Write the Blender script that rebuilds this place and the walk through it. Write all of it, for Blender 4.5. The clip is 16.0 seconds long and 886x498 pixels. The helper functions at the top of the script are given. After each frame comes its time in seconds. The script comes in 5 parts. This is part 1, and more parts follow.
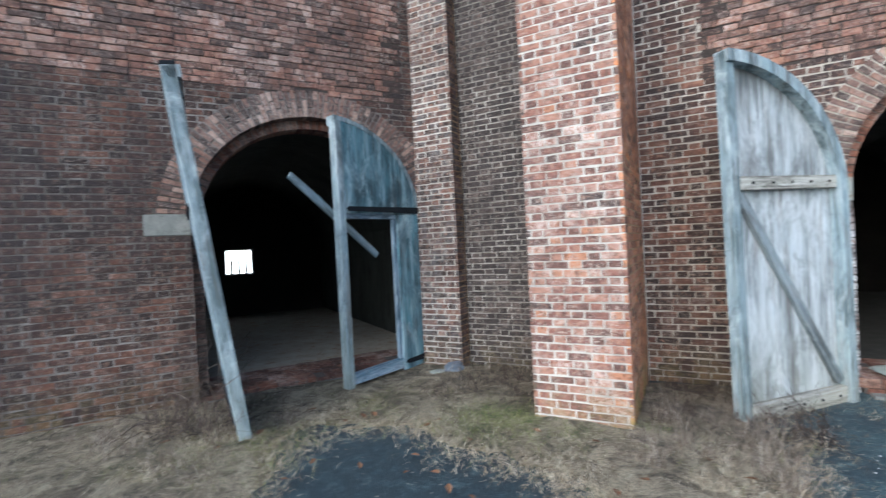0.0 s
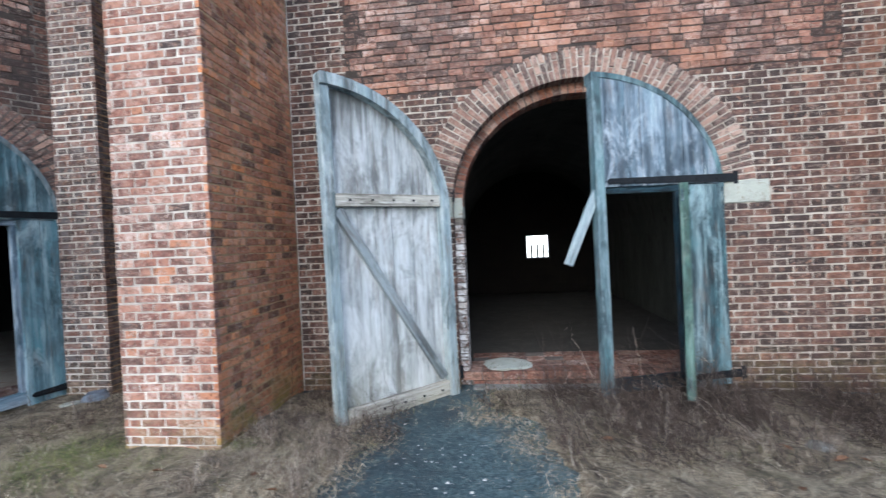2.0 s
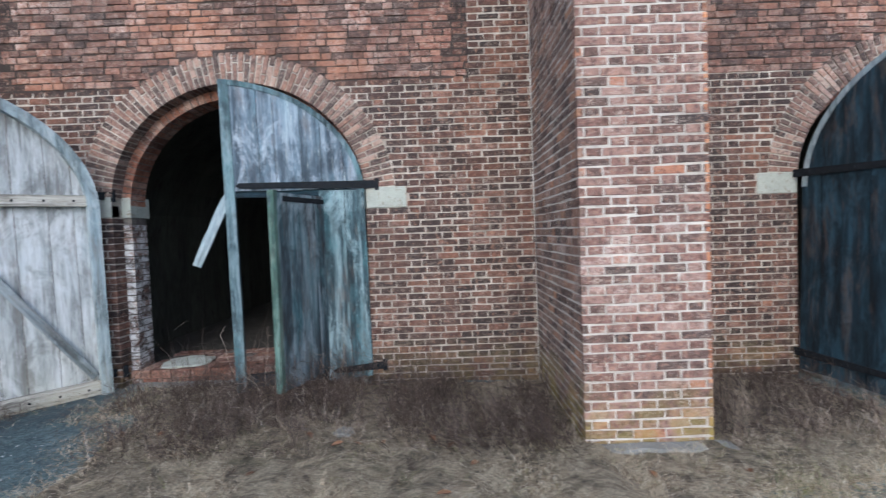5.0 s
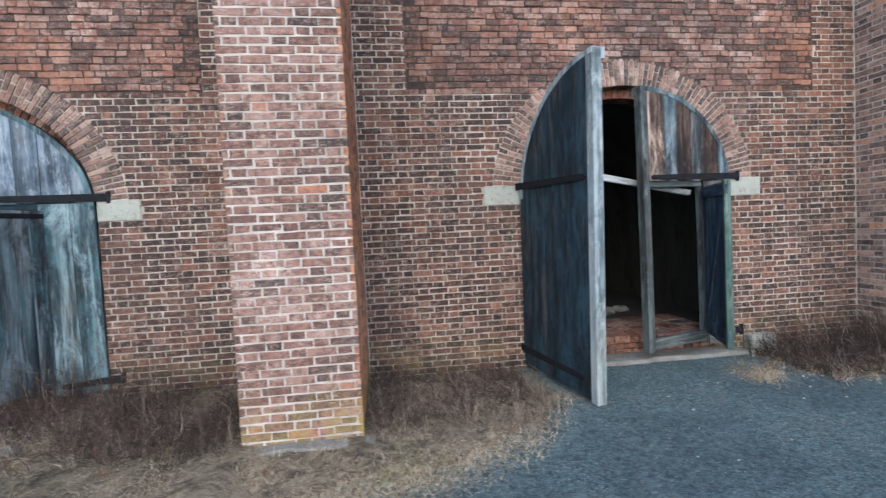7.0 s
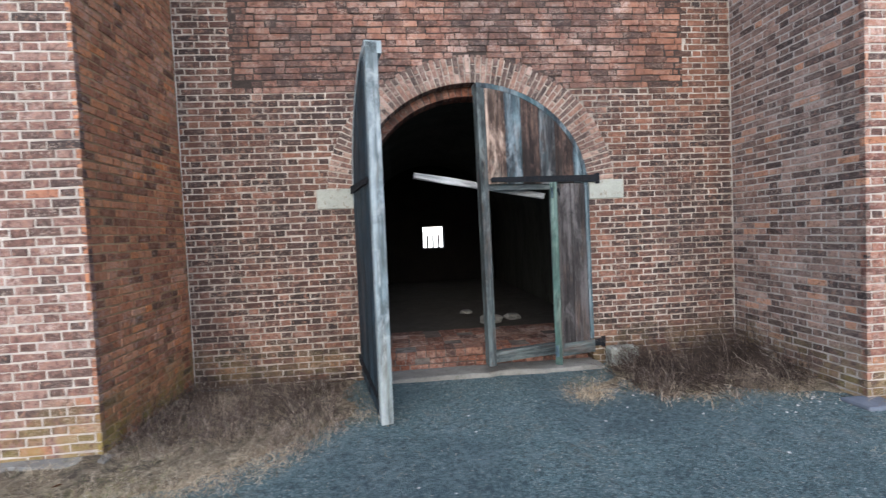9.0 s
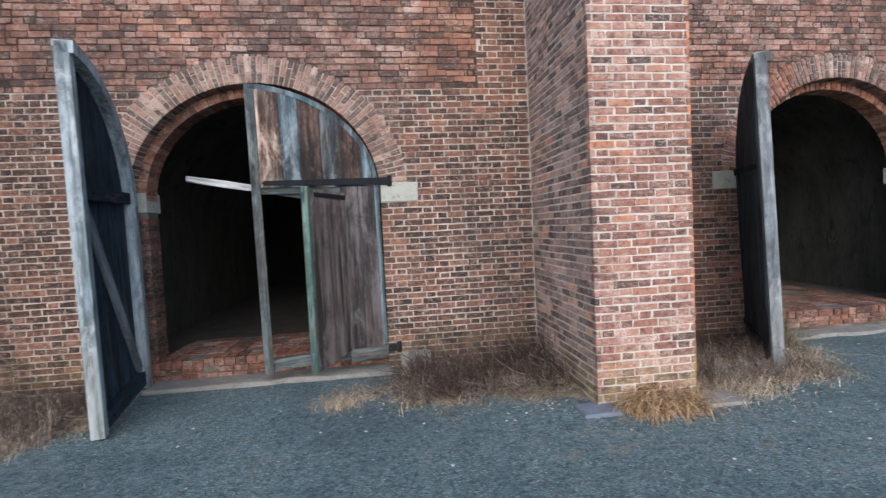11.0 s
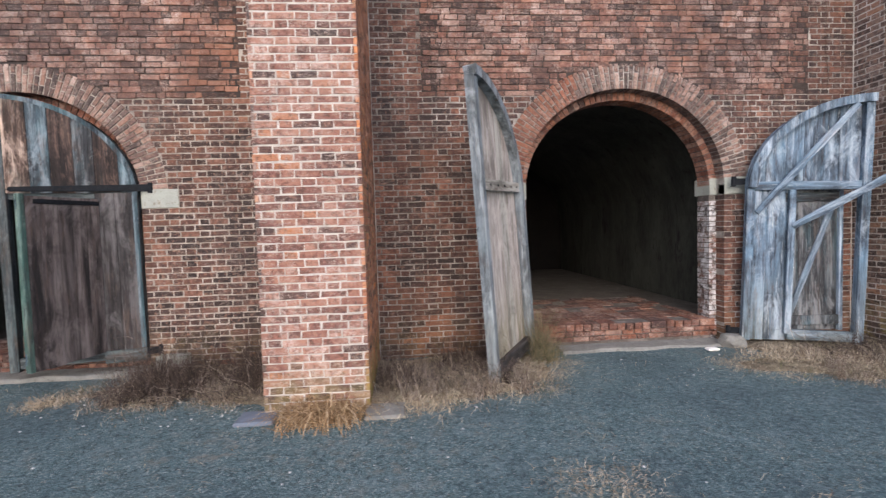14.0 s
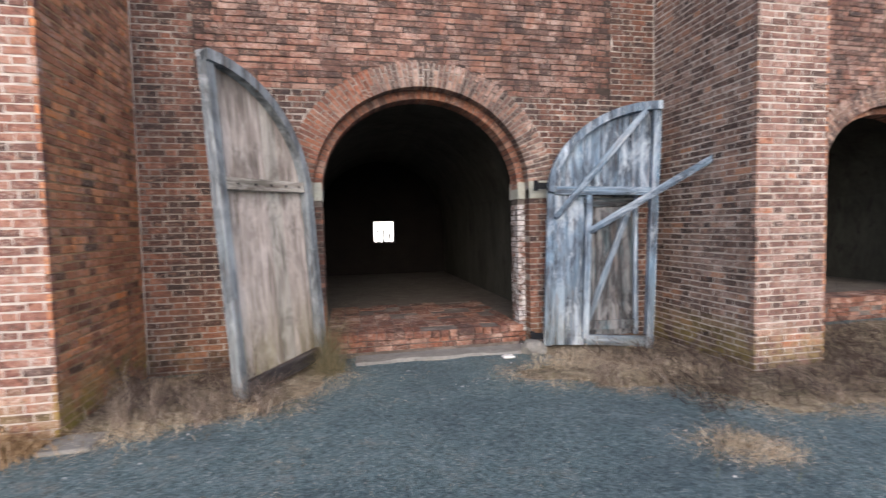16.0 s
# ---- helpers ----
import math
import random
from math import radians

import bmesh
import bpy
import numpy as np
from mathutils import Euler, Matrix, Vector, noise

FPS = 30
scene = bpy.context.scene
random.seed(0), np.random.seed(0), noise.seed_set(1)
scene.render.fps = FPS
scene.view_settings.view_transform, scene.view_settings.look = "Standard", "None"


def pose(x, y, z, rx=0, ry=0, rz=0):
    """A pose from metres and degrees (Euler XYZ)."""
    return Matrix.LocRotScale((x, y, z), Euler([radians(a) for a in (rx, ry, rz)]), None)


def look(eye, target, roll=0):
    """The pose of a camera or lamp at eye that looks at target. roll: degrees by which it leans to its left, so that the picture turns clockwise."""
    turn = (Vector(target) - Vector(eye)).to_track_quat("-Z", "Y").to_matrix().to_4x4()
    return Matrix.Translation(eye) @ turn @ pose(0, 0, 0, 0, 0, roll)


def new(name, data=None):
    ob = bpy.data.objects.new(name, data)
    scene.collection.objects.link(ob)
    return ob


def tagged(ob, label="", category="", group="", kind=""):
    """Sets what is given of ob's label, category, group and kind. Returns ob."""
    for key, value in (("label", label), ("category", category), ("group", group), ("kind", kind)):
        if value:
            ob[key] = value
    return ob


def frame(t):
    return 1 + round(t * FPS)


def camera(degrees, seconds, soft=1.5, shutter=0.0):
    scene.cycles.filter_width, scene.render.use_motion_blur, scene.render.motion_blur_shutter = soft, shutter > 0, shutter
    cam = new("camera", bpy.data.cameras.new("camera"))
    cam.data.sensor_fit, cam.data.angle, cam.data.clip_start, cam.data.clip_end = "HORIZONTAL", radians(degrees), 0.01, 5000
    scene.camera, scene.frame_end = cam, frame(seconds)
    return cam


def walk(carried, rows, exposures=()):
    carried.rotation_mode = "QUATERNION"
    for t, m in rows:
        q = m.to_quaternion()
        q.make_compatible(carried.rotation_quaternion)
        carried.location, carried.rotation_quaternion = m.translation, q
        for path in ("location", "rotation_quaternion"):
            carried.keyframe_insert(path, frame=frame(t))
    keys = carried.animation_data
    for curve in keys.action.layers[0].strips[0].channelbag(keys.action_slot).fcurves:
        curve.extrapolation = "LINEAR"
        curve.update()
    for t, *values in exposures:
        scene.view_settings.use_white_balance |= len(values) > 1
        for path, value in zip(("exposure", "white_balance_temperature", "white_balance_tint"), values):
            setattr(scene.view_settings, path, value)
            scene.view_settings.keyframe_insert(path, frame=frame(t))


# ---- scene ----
cam = camera(87.1, 16.0, soft=1.3, shutter=0.45)
METRES, EYE, TILT, LEAN, TURN = 15.9, 1.51, 0.0, 0.0, 27.7
ROWS = [
    (0.0, 0.0, 0.0, 0.0, -0.02, -0.35, 2.78),
    (0.5, 0.029, 0.0036, -0.0008, -4.94, -0.06, 3.01),
    (1.0, 0.0571, -0.0003, -0.0013, -10.46, -0.35, 2.47),
    (1.5, 0.0847, -0.0078, -0.0018, -15.92, -0.32, 3.13),
    (2.0, 0.1147, -0.0167, -0.0014, -20.62, -0.67, 2.6),
    (2.5, 0.1404, -0.0319, -0.002, -21.73, -1.48, 2.45),
    (3.0, 0.1677, -0.043, -0.0032, -23.21, -1.62, 2.35),
    (5.5, 0.302, -0.1203, -0.0021, -30.16, -2.15, 2.64),
    (6.0, 0.3277, -0.1428, -0.0017, -33.13, -2.23, 3.21),
    (6.5, 0.3548, -0.1616, -0.001, -34.64, -1.91, 2.83),
    (7.0, 0.3803, -0.184, -0.0006, -35.07, -2.36, 2.75),
    (7.5, 0.407, -0.1999, -0.0008, -34.63, -2.23, 2.48),
    (8.0, 0.4342, -0.2145, -0.0014, -33.53, -2.18, 2.37),
    (8.5, 0.4639, -0.2259, -0.0026, -33.52, -2.31, 2.41),
    (9.0, 0.493, -0.2409, -0.003, -33.05, -2.23, 2.53),
    (9.5, 0.522, -0.2587, -0.0035, -33.86, -2.27, 2.78),
    (10.0, 0.552, -0.2768, -0.0032, -34.76, -2.51, 2.93),
    (12.5, 0.6958, -0.3612, -0.0053, -34.69, -2.81, 2.42),
    (13.0, 0.7226, -0.3783, -0.0051, -34.8, -2.55, 2.07),
    (13.5, 0.7424, -0.3999, -0.0041, -32.79, -2.77, 1.32),
    (14.0, 0.764, -0.4175, -0.0047, -32.45, -2.68, 1.69),
    (14.5, 0.7897, -0.4313, -0.0042, -32.4, -2.58, 1.75),
    (15.0, 0.8162, -0.4435, -0.0041, -32.18, -2.76, 2.29),
    (15.5, 0.845, -0.4515, -0.0041, -33.77, -2.8, 2.06),
    (16.0, 0.8681, -0.4646, -0.0055, -39.25, -2.8, 1.23),
]
walk(cam, [(t, pose(0, 0, EYE, TILT, LEAN, TURN) @ pose(METRES * x, METRES * y, METRES * z, 90 + pitch, roll, yaw)) for t, x, y, z, yaw, pitch, roll in ROWS],
     [(0.0, 1.0, 5450, 3), (1.0, 1.08, 5450, 4), (2.5, 0.86, 5550, 7), (5.5, 0.7, 5600, 8), (10.0, 0.75, 6000, 12), (12.5, 0.68, 6050, 14), (16.0, 0.8, 6600, 18)])
# the camera's path is above; the light follows
world = bpy.data.worlds.new("world")
scene.world = world
world.use_nodes = True
SUN_ELEV, SUN_AZ = 30.0, 188.0  # degrees; azimuth clockwise from +y
wn = world.node_tree.nodes
sky = wn.new("ShaderNodeTexSky")
sky.sky_type = "NISHITA"
sky.sun_disc = False
sky.sun_elevation = radians(SUN_ELEV)
sky.sun_rotation = radians(SUN_AZ)
sky.dust_density = 2.0
world.node_tree.links.new(sky.outputs[0], wn["Background"].inputs[0])
wn["Background"].inputs[1].default_value = 0.15
sun = new("sun", bpy.data.lights.new("sun", "SUN"))
sun.data.energy = 1.35
sun.data.angle = radians(95)
sun.data.color = (1.0, 0.97, 0.93)
SUN_FROM = Vector((math.sin(radians(SUN_AZ)) * math.cos(radians(SUN_ELEV)), math.cos(radians(SUN_AZ)) * math.cos(radians(SUN_ELEV)), math.sin(radians(SUN_ELEV))))
sun.matrix_world = look(SUN_FROM * 30, (0, 0, 0))

# ---------------------------------------------------------------- materials


def ramp_node(nt, stops, interp="LINEAR"):
    r = nt.nodes.new("ShaderNodeValToRGB")
    r.color_ramp.interpolation = interp
    while len(r.color_ramp.elements) < len(stops):
        r.color_ramp.elements.new(0.5)
    for e, (p, c) in zip(r.color_ramp.elements, stops):
        e.position, e.color = p, (*c, 1)
    return r


def noise_node(nt, vec, scale, detail=4, rough=0.6, dist=0.0):
    n = nt.nodes.new("ShaderNodeTexNoise")
    n.inputs["Scale"].default_value = scale
    n.inputs["Detail"].default_value = detail
    n.inputs["Roughness"].default_value = rough
    n.inputs["Distortion"].default_value = dist
    nt.links.new(vec, n.inputs["Vector"])
    return n.outputs["Fac"]


def span_node(nt, value, lo, hi, a=0.0, b=1.0):
    m = nt.nodes.new("ShaderNodeMapRange")
    for k, v in zip((1, 2, 3, 4), (lo, hi, a, b)):
        m.inputs[k].default_value = v
    nt.links.new(value, m.inputs[0])
    return m.outputs[0]


def mix_node(nt, fac, a, b, mode="MIX"):
    m = nt.nodes.new("ShaderNodeMix")
    m.data_type, m.blend_type = "RGBA", mode
    for sock, v in ((0, fac), (6, a), (7, b)):
        if isinstance(v, bpy.types.NodeSocket):
            nt.links.new(v, m.inputs[sock])
        elif isinstance(v, (int, float)):
            m.inputs[sock].default_value = v
        else:
            m.inputs[sock].default_value = (*v, 1)
    return m.outputs[2]


def math_node(nt, op, a, b):
    m = nt.nodes.new("ShaderNodeMath")
    m.operation = op
    for i, v in enumerate((a, b)):
        if isinstance(v, bpy.types.NodeSocket):
            nt.links.new(v, m.inputs[i])
        else:
            m.inputs[i].default_value = v
    return m.outputs[0]


def scaled(nt, vec, s):
    m = nt.nodes.new("ShaderNodeMapping")
    m.inputs["Scale"].default_value = s
    nt.links.new(vec, m.inputs["Vector"])
    return m.outputs[0]


def base(name, rough=0.9, spec=0.3, metal=0.0):
    mat = bpy.data.materials.new(name)
    mat.use_nodes = True
    nt = mat.node_tree
    b = nt.nodes["Principled BSDF"]
    b.inputs["Roughness"].default_value = rough
    b.inputs["Specular IOR Level"].default_value = spec
    b.inputs["Metallic"].default_value = metal
    pos = nt.nodes.new("ShaderNodeNewGeometry").outputs["Position"]
    return mat, nt, b, pos


def finish(nt, b, colour, height=None, dist=0.004, strength=0.6):
    nt.links.new(colour, b.inputs["Base Color"])
    if height is not None:
        bump = nt.nodes.new("ShaderNodeBump")
        bump.inputs["Strength"].default_value = strength
        bump.inputs["Distance"].default_value = dist
        nt.links.new(height, bump.inputs["Height"])
        nt.links.new(bump.outputs[0], b.inputs["Normal"])


def brick_mat(name, stops, single, pale=0.3, soot=0.3, moss=0.0, flake=0.0, rust=0.0, warm=0.5):
    """Fired clay bricks; single: each piece is an object, else the pieces are islands of one mesh."""
    mat, nt, b, pos = base(name, 0.88, 0.25)
    if single:
        rnd = nt.nodes.new("ShaderNodeObjectInfo").outputs["Random"]
    else:
        rnd = nt.nodes.new("ShaderNodeNewGeometry").outputs["Random Per Island"]
    col = ramp_node(nt, stops)
    nt.links.new(rnd, col.inputs[0])
    grain = noise_node(nt, pos, 55, 5, 0.7)
    c = mix_node(nt, span_node(nt, grain, 0.3, 0.75, 0.0, 0.5), col.outputs[0], (0.09, 0.06, 0.05), "MIX")
    big = noise_node(nt, pos, 0.9, 5, 0.65, 0.4)
    mid = noise_node(nt, pos, 4.5, 4, 0.65)
    mottle = noise_node(nt, pos, 17, 6, 0.75, 0.4)
    c = mix_node(nt, span_node(nt, mottle, 0.5, 0.4, 0.0, 0.6), c, (0.042, 0.026, 0.022))
    c = mix_node(nt, span_node(nt, mottle, 0.53, 0.64, 0.0, warm), c, (0.42, 0.235, 0.165))
    # mortar dragged over the faces, and lime bloom in crisp patches
    drag = math_node(nt, "MULTIPLY", span_node(nt, noise_node(nt, scaled(nt, pos, (1, 1, 2.2)), 21, 6, 0.8, 0.6), 0.52, 0.57), span_node(nt, mid, 0.4, 0.6, 0.15, 1.0))
    c = mix_node(nt, math_node(nt, "MULTIPLY", drag, 0.28 + 0.4 * pale), c, (0.47, 0.385, 0.33))
    lime = math_node(nt, "MULTIPLY", span_node(nt, big, 0.44, 0.6), span_node(nt, mid, 0.42, 0.56))
    lime = math_node(nt, "MULTIPLY", lime, span_node(nt, noise_node(nt, pos, 28, 6, 0.85, 0.8), 0.45, 0.56))
    lime = math_node(nt, "MULTIPLY", lime, span_node(nt, rnd, 0.2, 0.7, 0.15, 1.0))
    c = mix_node(nt, math_node(nt, "MULTIPLY", lime, pale), c, (0.62, 0.5, 0.45))
    if rust:
        ru = math_node(nt, "MULTIPLY", span_node(nt, noise_node(nt, pos, 0.6, 5, 0.7, 0.6), 0.52, 0.62), span_node(nt, rnd, 0.15, 0.75, 0.2, 1.0))
        c = mix_node(nt, math_node(nt, "MULTIPLY", ru, rust), c, (0.4, 0.175, 0.095))
    if flake:
        fl = noise_node(nt, pos, 8, 6, 0.8, 0.6)
        c = mix_node(nt, math_node(nt, "MULTIPLY", span_node(nt, fl, 0.44, 0.58), flake), c, (0.66, 0.66, 0.67))
    big2 = noise_node(nt, scaled(nt, pos, (1.3, 1.3, 0.6)), 1.1, 5, 0.6, 0.3)
    c = mix_node(nt, math_node(nt, "MULTIPLY", span_node(nt, big2, 0.45, 0.62), soot), c, (0.035, 0.03, 0.032))
    if moss:
        sep = nt.nodes.new("ShaderNodeSeparateXYZ")
        nt.links.new(pos, sep.inputs[0])
        low = math_node(nt, "MULTIPLY", span_node(nt, sep.outputs[2], 0.0, 0.42, 1.0, 0.0), span_node(nt, mid, 0.4, 0.55))
        c = mix_node(nt, math_node(nt, "MULTIPLY", low, moss), c, (0.25, 0.2, 0.055))
    fine = noise_node(nt, pos, 160, 3, 0.7)
    h = math_node(nt, "ADD", grain, math_node(nt, "MULTIPLY", fine, 0.4))
    finish(nt, b, c, h, 0.004, 0.7)
    return mat


def plain_mat(name, c1, c2, scale=8.0, rough=0.9, bump=0.003, spots=None, metal=0.0, spec=0.3, stretch=(1, 1, 1)):
    mat, nt, b, pos = base(name, rough, spec, metal)
    v = scaled(nt, pos, stretch)
    n1 = noise_node(nt, v, scale, 6, 0.65, 0.3)
    n2 = noise_node(nt, v, scale * 9, 4, 0.7)
    f = math_node(nt, "ADD", math_node(nt, "MULTIPLY", n1, 0.65), math_node(nt, "MULTIPLY", n2, 0.35))
    c = mix_node(nt, span_node(nt, f, 0.35, 0.65), c1, c2)
    if spots:
        s = noise_node(nt, v, scale * 2.3, 5, 0.7, 1.0)
        c = mix_node(nt, span_node(nt, s, 0.56, 0.68), c, spots)
    finish(nt, b, c, f, bump, 0.8)
    return mat


def mortar_mat(name, pale, mid, dark, bias=0.0):
    """Lime mortar, washed pale in some stretches and black with soot in others."""
    mat, nt, b, pos = base(name, 0.95, 0.2)
    big = noise_node(nt, pos, 0.8, 5, 0.7, 0.5)
    m = noise_node(nt, pos, 6, 5, 0.75, 0.3)
    fine = noise_node(nt, pos, 90, 3, 0.7)
    r = ramp_node(nt, [(0.34 + bias, dark), (0.5 + bias, mid), (0.64 + bias, pale)])
    nt.links.new(math_node(nt, "ADD", math_node(nt, "MULTIPLY", big, 0.45), math_node(nt, "ADD", math_node(nt, "MULTIPLY", m, 0.4), math_node(nt, "MULTIPLY", fine, 0.15))), r.inputs[0])
    finish(nt, b, r.outputs[0], math_node(nt, "ADD", m, fine), 0.004, 0.8)
    return mat


def wood_mat(name, dark, mid, light, paint, cover, moss=0.0, top_streaks=0.0):
    """Weathered boards: dark and silvered streaks along the grain, and what is left of a coat of paint."""
    mat, nt, b, pos = base(name, 0.75, 0.3)
    tc = nt.nodes.new("ShaderNodeTexCoord").outputs["Object"]
    rnd = nt.nodes.new("ShaderNodeObjectInfo").outputs["Random"]
    shift = nt.nodes.new("ShaderNodeVectorMath")
    shift.operation = "ADD"
    comb = nt.nodes.new("ShaderNodeCombineXYZ")
    nt.links.new(math_node(nt, "MULTIPLY", rnd, 7.0), comb.inputs[0])
    nt.links.new(math_node(nt, "MULTIPLY", rnd, 3.0), comb.inputs[2])
    nt.links.new(tc, shift.inputs[0])
    nt.links.new(comb.outputs[0], shift.inputs[1])
    v = shift.outputs[0]
    grain = noise_node(nt, scaled(nt, v, (34, 34, 1.1)), 3.0, 5, 0.7, 0.2)
    streak = noise_node(nt, scaled(nt, v, (8, 8, 0.55)), 1.5, 6, 0.7, 0.3)
    blot = noise_node(nt, scaled(nt, v, (2.6, 2.6, 0.9)), 1.4, 6, 0.75, 0.5)
    r = ramp_node(nt, [(0.41, dark), (0.5, mid), (0.61, light)])
    nt.links.new(math_node(nt, "ADD", math_node(nt, "MULTIPLY", streak, 0.6), math_node(nt, "MULTIPLY", blot, 0.4)), r.inputs[0])
    c = mix_node(nt, math_node(nt, "MULTIPLY", span_node(nt, blot, 0.6 - 0.25 * cover, 0.85 - 0.3 * cover), 0.75), r.outputs[0], paint)
    c = mix_node(nt, span_node(nt, grain, 0.52, 0.8, 0.0, 0.75), c, tuple(0.4 * k for k in dark))
    c = mix_node(nt, span_node(nt, grain, 0.45, 0.2, 0.0, 0.35), c, light)
    c = mix_node(nt, span_node(nt, rnd, 0.0, 1.0, 0.0, 0.35), c, dark)
    hue = noise_node(nt, scaled(nt, v, (4.5, 4.5, 0.8)), 1.9, 5, 0.7, 0.6)
    c = mix_node(nt, span_node(nt, hue, 0.54, 0.66, 0.0, 0.4), c, (0.16, 0.11, 0.085))
    bare = noise_node(nt, scaled(nt, v, (11, 11, 0.7)), 2.3, 5, 0.75, 0.4)
    c = mix_node(nt, span_node(nt, bare, 0.6, 0.68, 0.0, 0.55), c, tuple(min(0.75, 1.25 * k) for k in light))
    stain = noise_node(nt, scaled(nt, tc, (1.7, 1.7, 0.9)), 1.5, 6, 0.72, 0.9)
    c = mix_node(nt, span_node(nt, stain, 0.5, 0.63, 0.0, 0.68), c, tuple(0.7 * k for k in dark))
    wash = noise_node(nt, scaled(nt, tc, (3.1, 3.1, 1.2)), 1.3, 6, 0.75, 0.7)
    c = mix_node(nt, span_node(nt, wash, 0.52, 0.64, 0.0, 0.6), c, light)
    chips = noise_node(nt, scaled(nt, v, (20, 20, 7)), 2.0, 4, 0.8, 0.6)
    c = mix_node(nt, span_node(nt, chips, 0.63, 0.72, 0.0, 0.7), c, tuple(0.5 * k for k in dark))
    if moss:
        sep = nt.nodes.new("ShaderNodeSeparateXYZ")
        nt.links.new(pos, sep.inputs[0])
        m = math_node(nt, "MULTIPLY", span_node(nt, sep.outputs[2], 0.0, 0.9, 1.0, 0.0), span_node(nt, blot, 0.35, 0.6))
        c = mix_node(nt, math_node(nt, "MULTIPLY", m, moss), c, (0.24, 0.21, 0.09))
    # darker streaks that thicken towards the top of the leaf
    if top_streaks:
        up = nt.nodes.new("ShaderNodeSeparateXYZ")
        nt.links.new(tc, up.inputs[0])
        stripes = noise_node(nt, scaled(nt, v, (16, 16, 0.5)), 1.6, 5, 0.7, 0.2)
        d = math_node(nt, "ADD", span_node(nt, up.outputs[2], 2.05, 3.0, -0.28, 0.26), stripes)
        c = mix_node(nt, span_node(nt, d, 0.5, 0.66, 0.0, top_streaks), c, tuple(0.45 * k for k in dark))
    finish(nt, b, c, math_node(nt, "SUBTRACT", chips, grain), 0.006, 0.8)
    return mat


DARK = [(0.0, (0.024, 0.02, 0.022)), (0.25, (0.055, 0.034, 0.032)), (0.5, (0.11, 0.05, 0.04)), (0.8, (0.185, 0.077, 0.052)), (1.0, (0.27, 0.118, 0.078))]
MIXED = [(0.0, (0.014, 0.013, 0.016)), (0.3, (0.036, 0.025, 0.025)), (0.55, (0.075, 0.038, 0.032)), (0.82, (0.125, 0.056, 0.042)), (1.0, (0.24, 0.115, 0.08))]
LIGHT = [(0.0, (0.05, 0.04, 0.04)), (0.06, (0.13, 0.07, 0.06)), (0.3, (0.24, 0.11, 0.088)), (0.65, (0.36, 0.165, 0.118)), (0.9, (0.44, 0.235, 0.175)), (1.0, (0.5, 0.2, 0.09))]
PINK = [(0.0, (0.05, 0.042, 0.042)), (0.05, (0.11, 0.075, 0.068)), (0.3, (0.185, 0.1, 0.083)), (0.65, (0.275, 0.155, 0.13)), (0.95, (0.37, 0.235, 0.2)), (1.0, (0.5, 0.18, 0.08))]
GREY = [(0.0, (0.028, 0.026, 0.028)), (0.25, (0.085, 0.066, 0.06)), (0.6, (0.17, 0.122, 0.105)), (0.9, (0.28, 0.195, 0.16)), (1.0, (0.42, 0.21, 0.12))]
UPPER = [(0.0, (0.06, 0.043, 0.042)), (0.25, (0.15, 0.078, 0.062)), (0.55, (0.25, 0.118, 0.088)), (0.82, (0.34, 0.165, 0.12)), (1.0, (0.45, 0.29, 0.235))]
RING = [(0.0, (0.05, 0.042, 0.043)), (0.3, (0.12, 0.08, 0.072)), (0.6, (0.21, 0.125, 0.105)), (0.85, (0.32, 0.175, 0.13)), (1.0, (0.5, 0.36, 0.3))]
ORANGE = [(0.0, (0.1, 0.045, 0.035)), (0.35, (0.26, 0.09, 0.055)), (0.75, (0.38, 0.145, 0.08)), (1.0, (0.42, 0.24, 0.18))]

M_wall = brick_mat("wall_brick", DARK, False, 0.1, 0.5, 0.15, rust=0.35)
M_wall_p = brick_mat("wall_brick_piece", DARK, True, 0.1, 0.5, 0.15, rust=0.35)
M_mix = brick_mat("mixed_brick", MIXED, False, 0.16, 0.36, 0.25, rust=0.27)
M_mix_s = brick_mat("sooty_mixed_brick", MIXED, False, 0.16, 0.45, 0.3, rust=0.14)
M_mix_sp = brick_mat("sooty_mixed_brick_piece", MIXED, True, 0.16, 0.45, 0.3, rust=0.14)
M_mix_p = brick_mat("mixed_brick_piece", MIXED, True, 0.16, 0.36, 0.25, rust=0.27)
M_pier = brick_mat("pier_brick", LIGHT, False, 0.95, 0.1, 0.35)
M_pier_p = brick_mat("pier_brick_piece", LIGHT, True, 0.95, 0.1, 0.35)
M_pier2 = brick_mat("pink_pier_brick", PINK, False, 0.75, 0.12, 0.55)
M_pier2_p = brick_mat("pink_pier_brick_piece", PINK, True, 0.75, 0.12, 0.55)
# DARK at about half tone, so the turned wall's shade sits in its colour
SOOT_SHADE = [(p, tuple(0.52 * k for k in c)) for p, c in DARK]
M_soot_shade = brick_mat("shaded_sooty_brick", SOOT_SHADE, False, 0.1, 0.6, 0.2, warm=0.3)
M_soot_shade_p = brick_mat("shaded_sooty_brick_piece", SOOT_SHADE, True, 0.1, 0.6, 0.2, warm=0.3)
# near-black tone for the short wall beside the inner corner
M_near_black = brick_mat("near_black_brick", [(0.0, (0.016, 0.018, 0.021)), (0.6, (0.036, 0.036, 0.04)), (1.0, (0.075, 0.06, 0.056))], False, 0.1, 0.3, 0.2, warm=0.12)
M_pil = brick_mat("pilaster_brick", MIXED, False, 0.3, 0.2, 0.2, 0.12)
M_pil_p = brick_mat("pilaster_brick_piece", MIXED, True, 0.3, 0.2, 0.2, 0.12)
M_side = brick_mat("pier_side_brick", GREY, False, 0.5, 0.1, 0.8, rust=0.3)
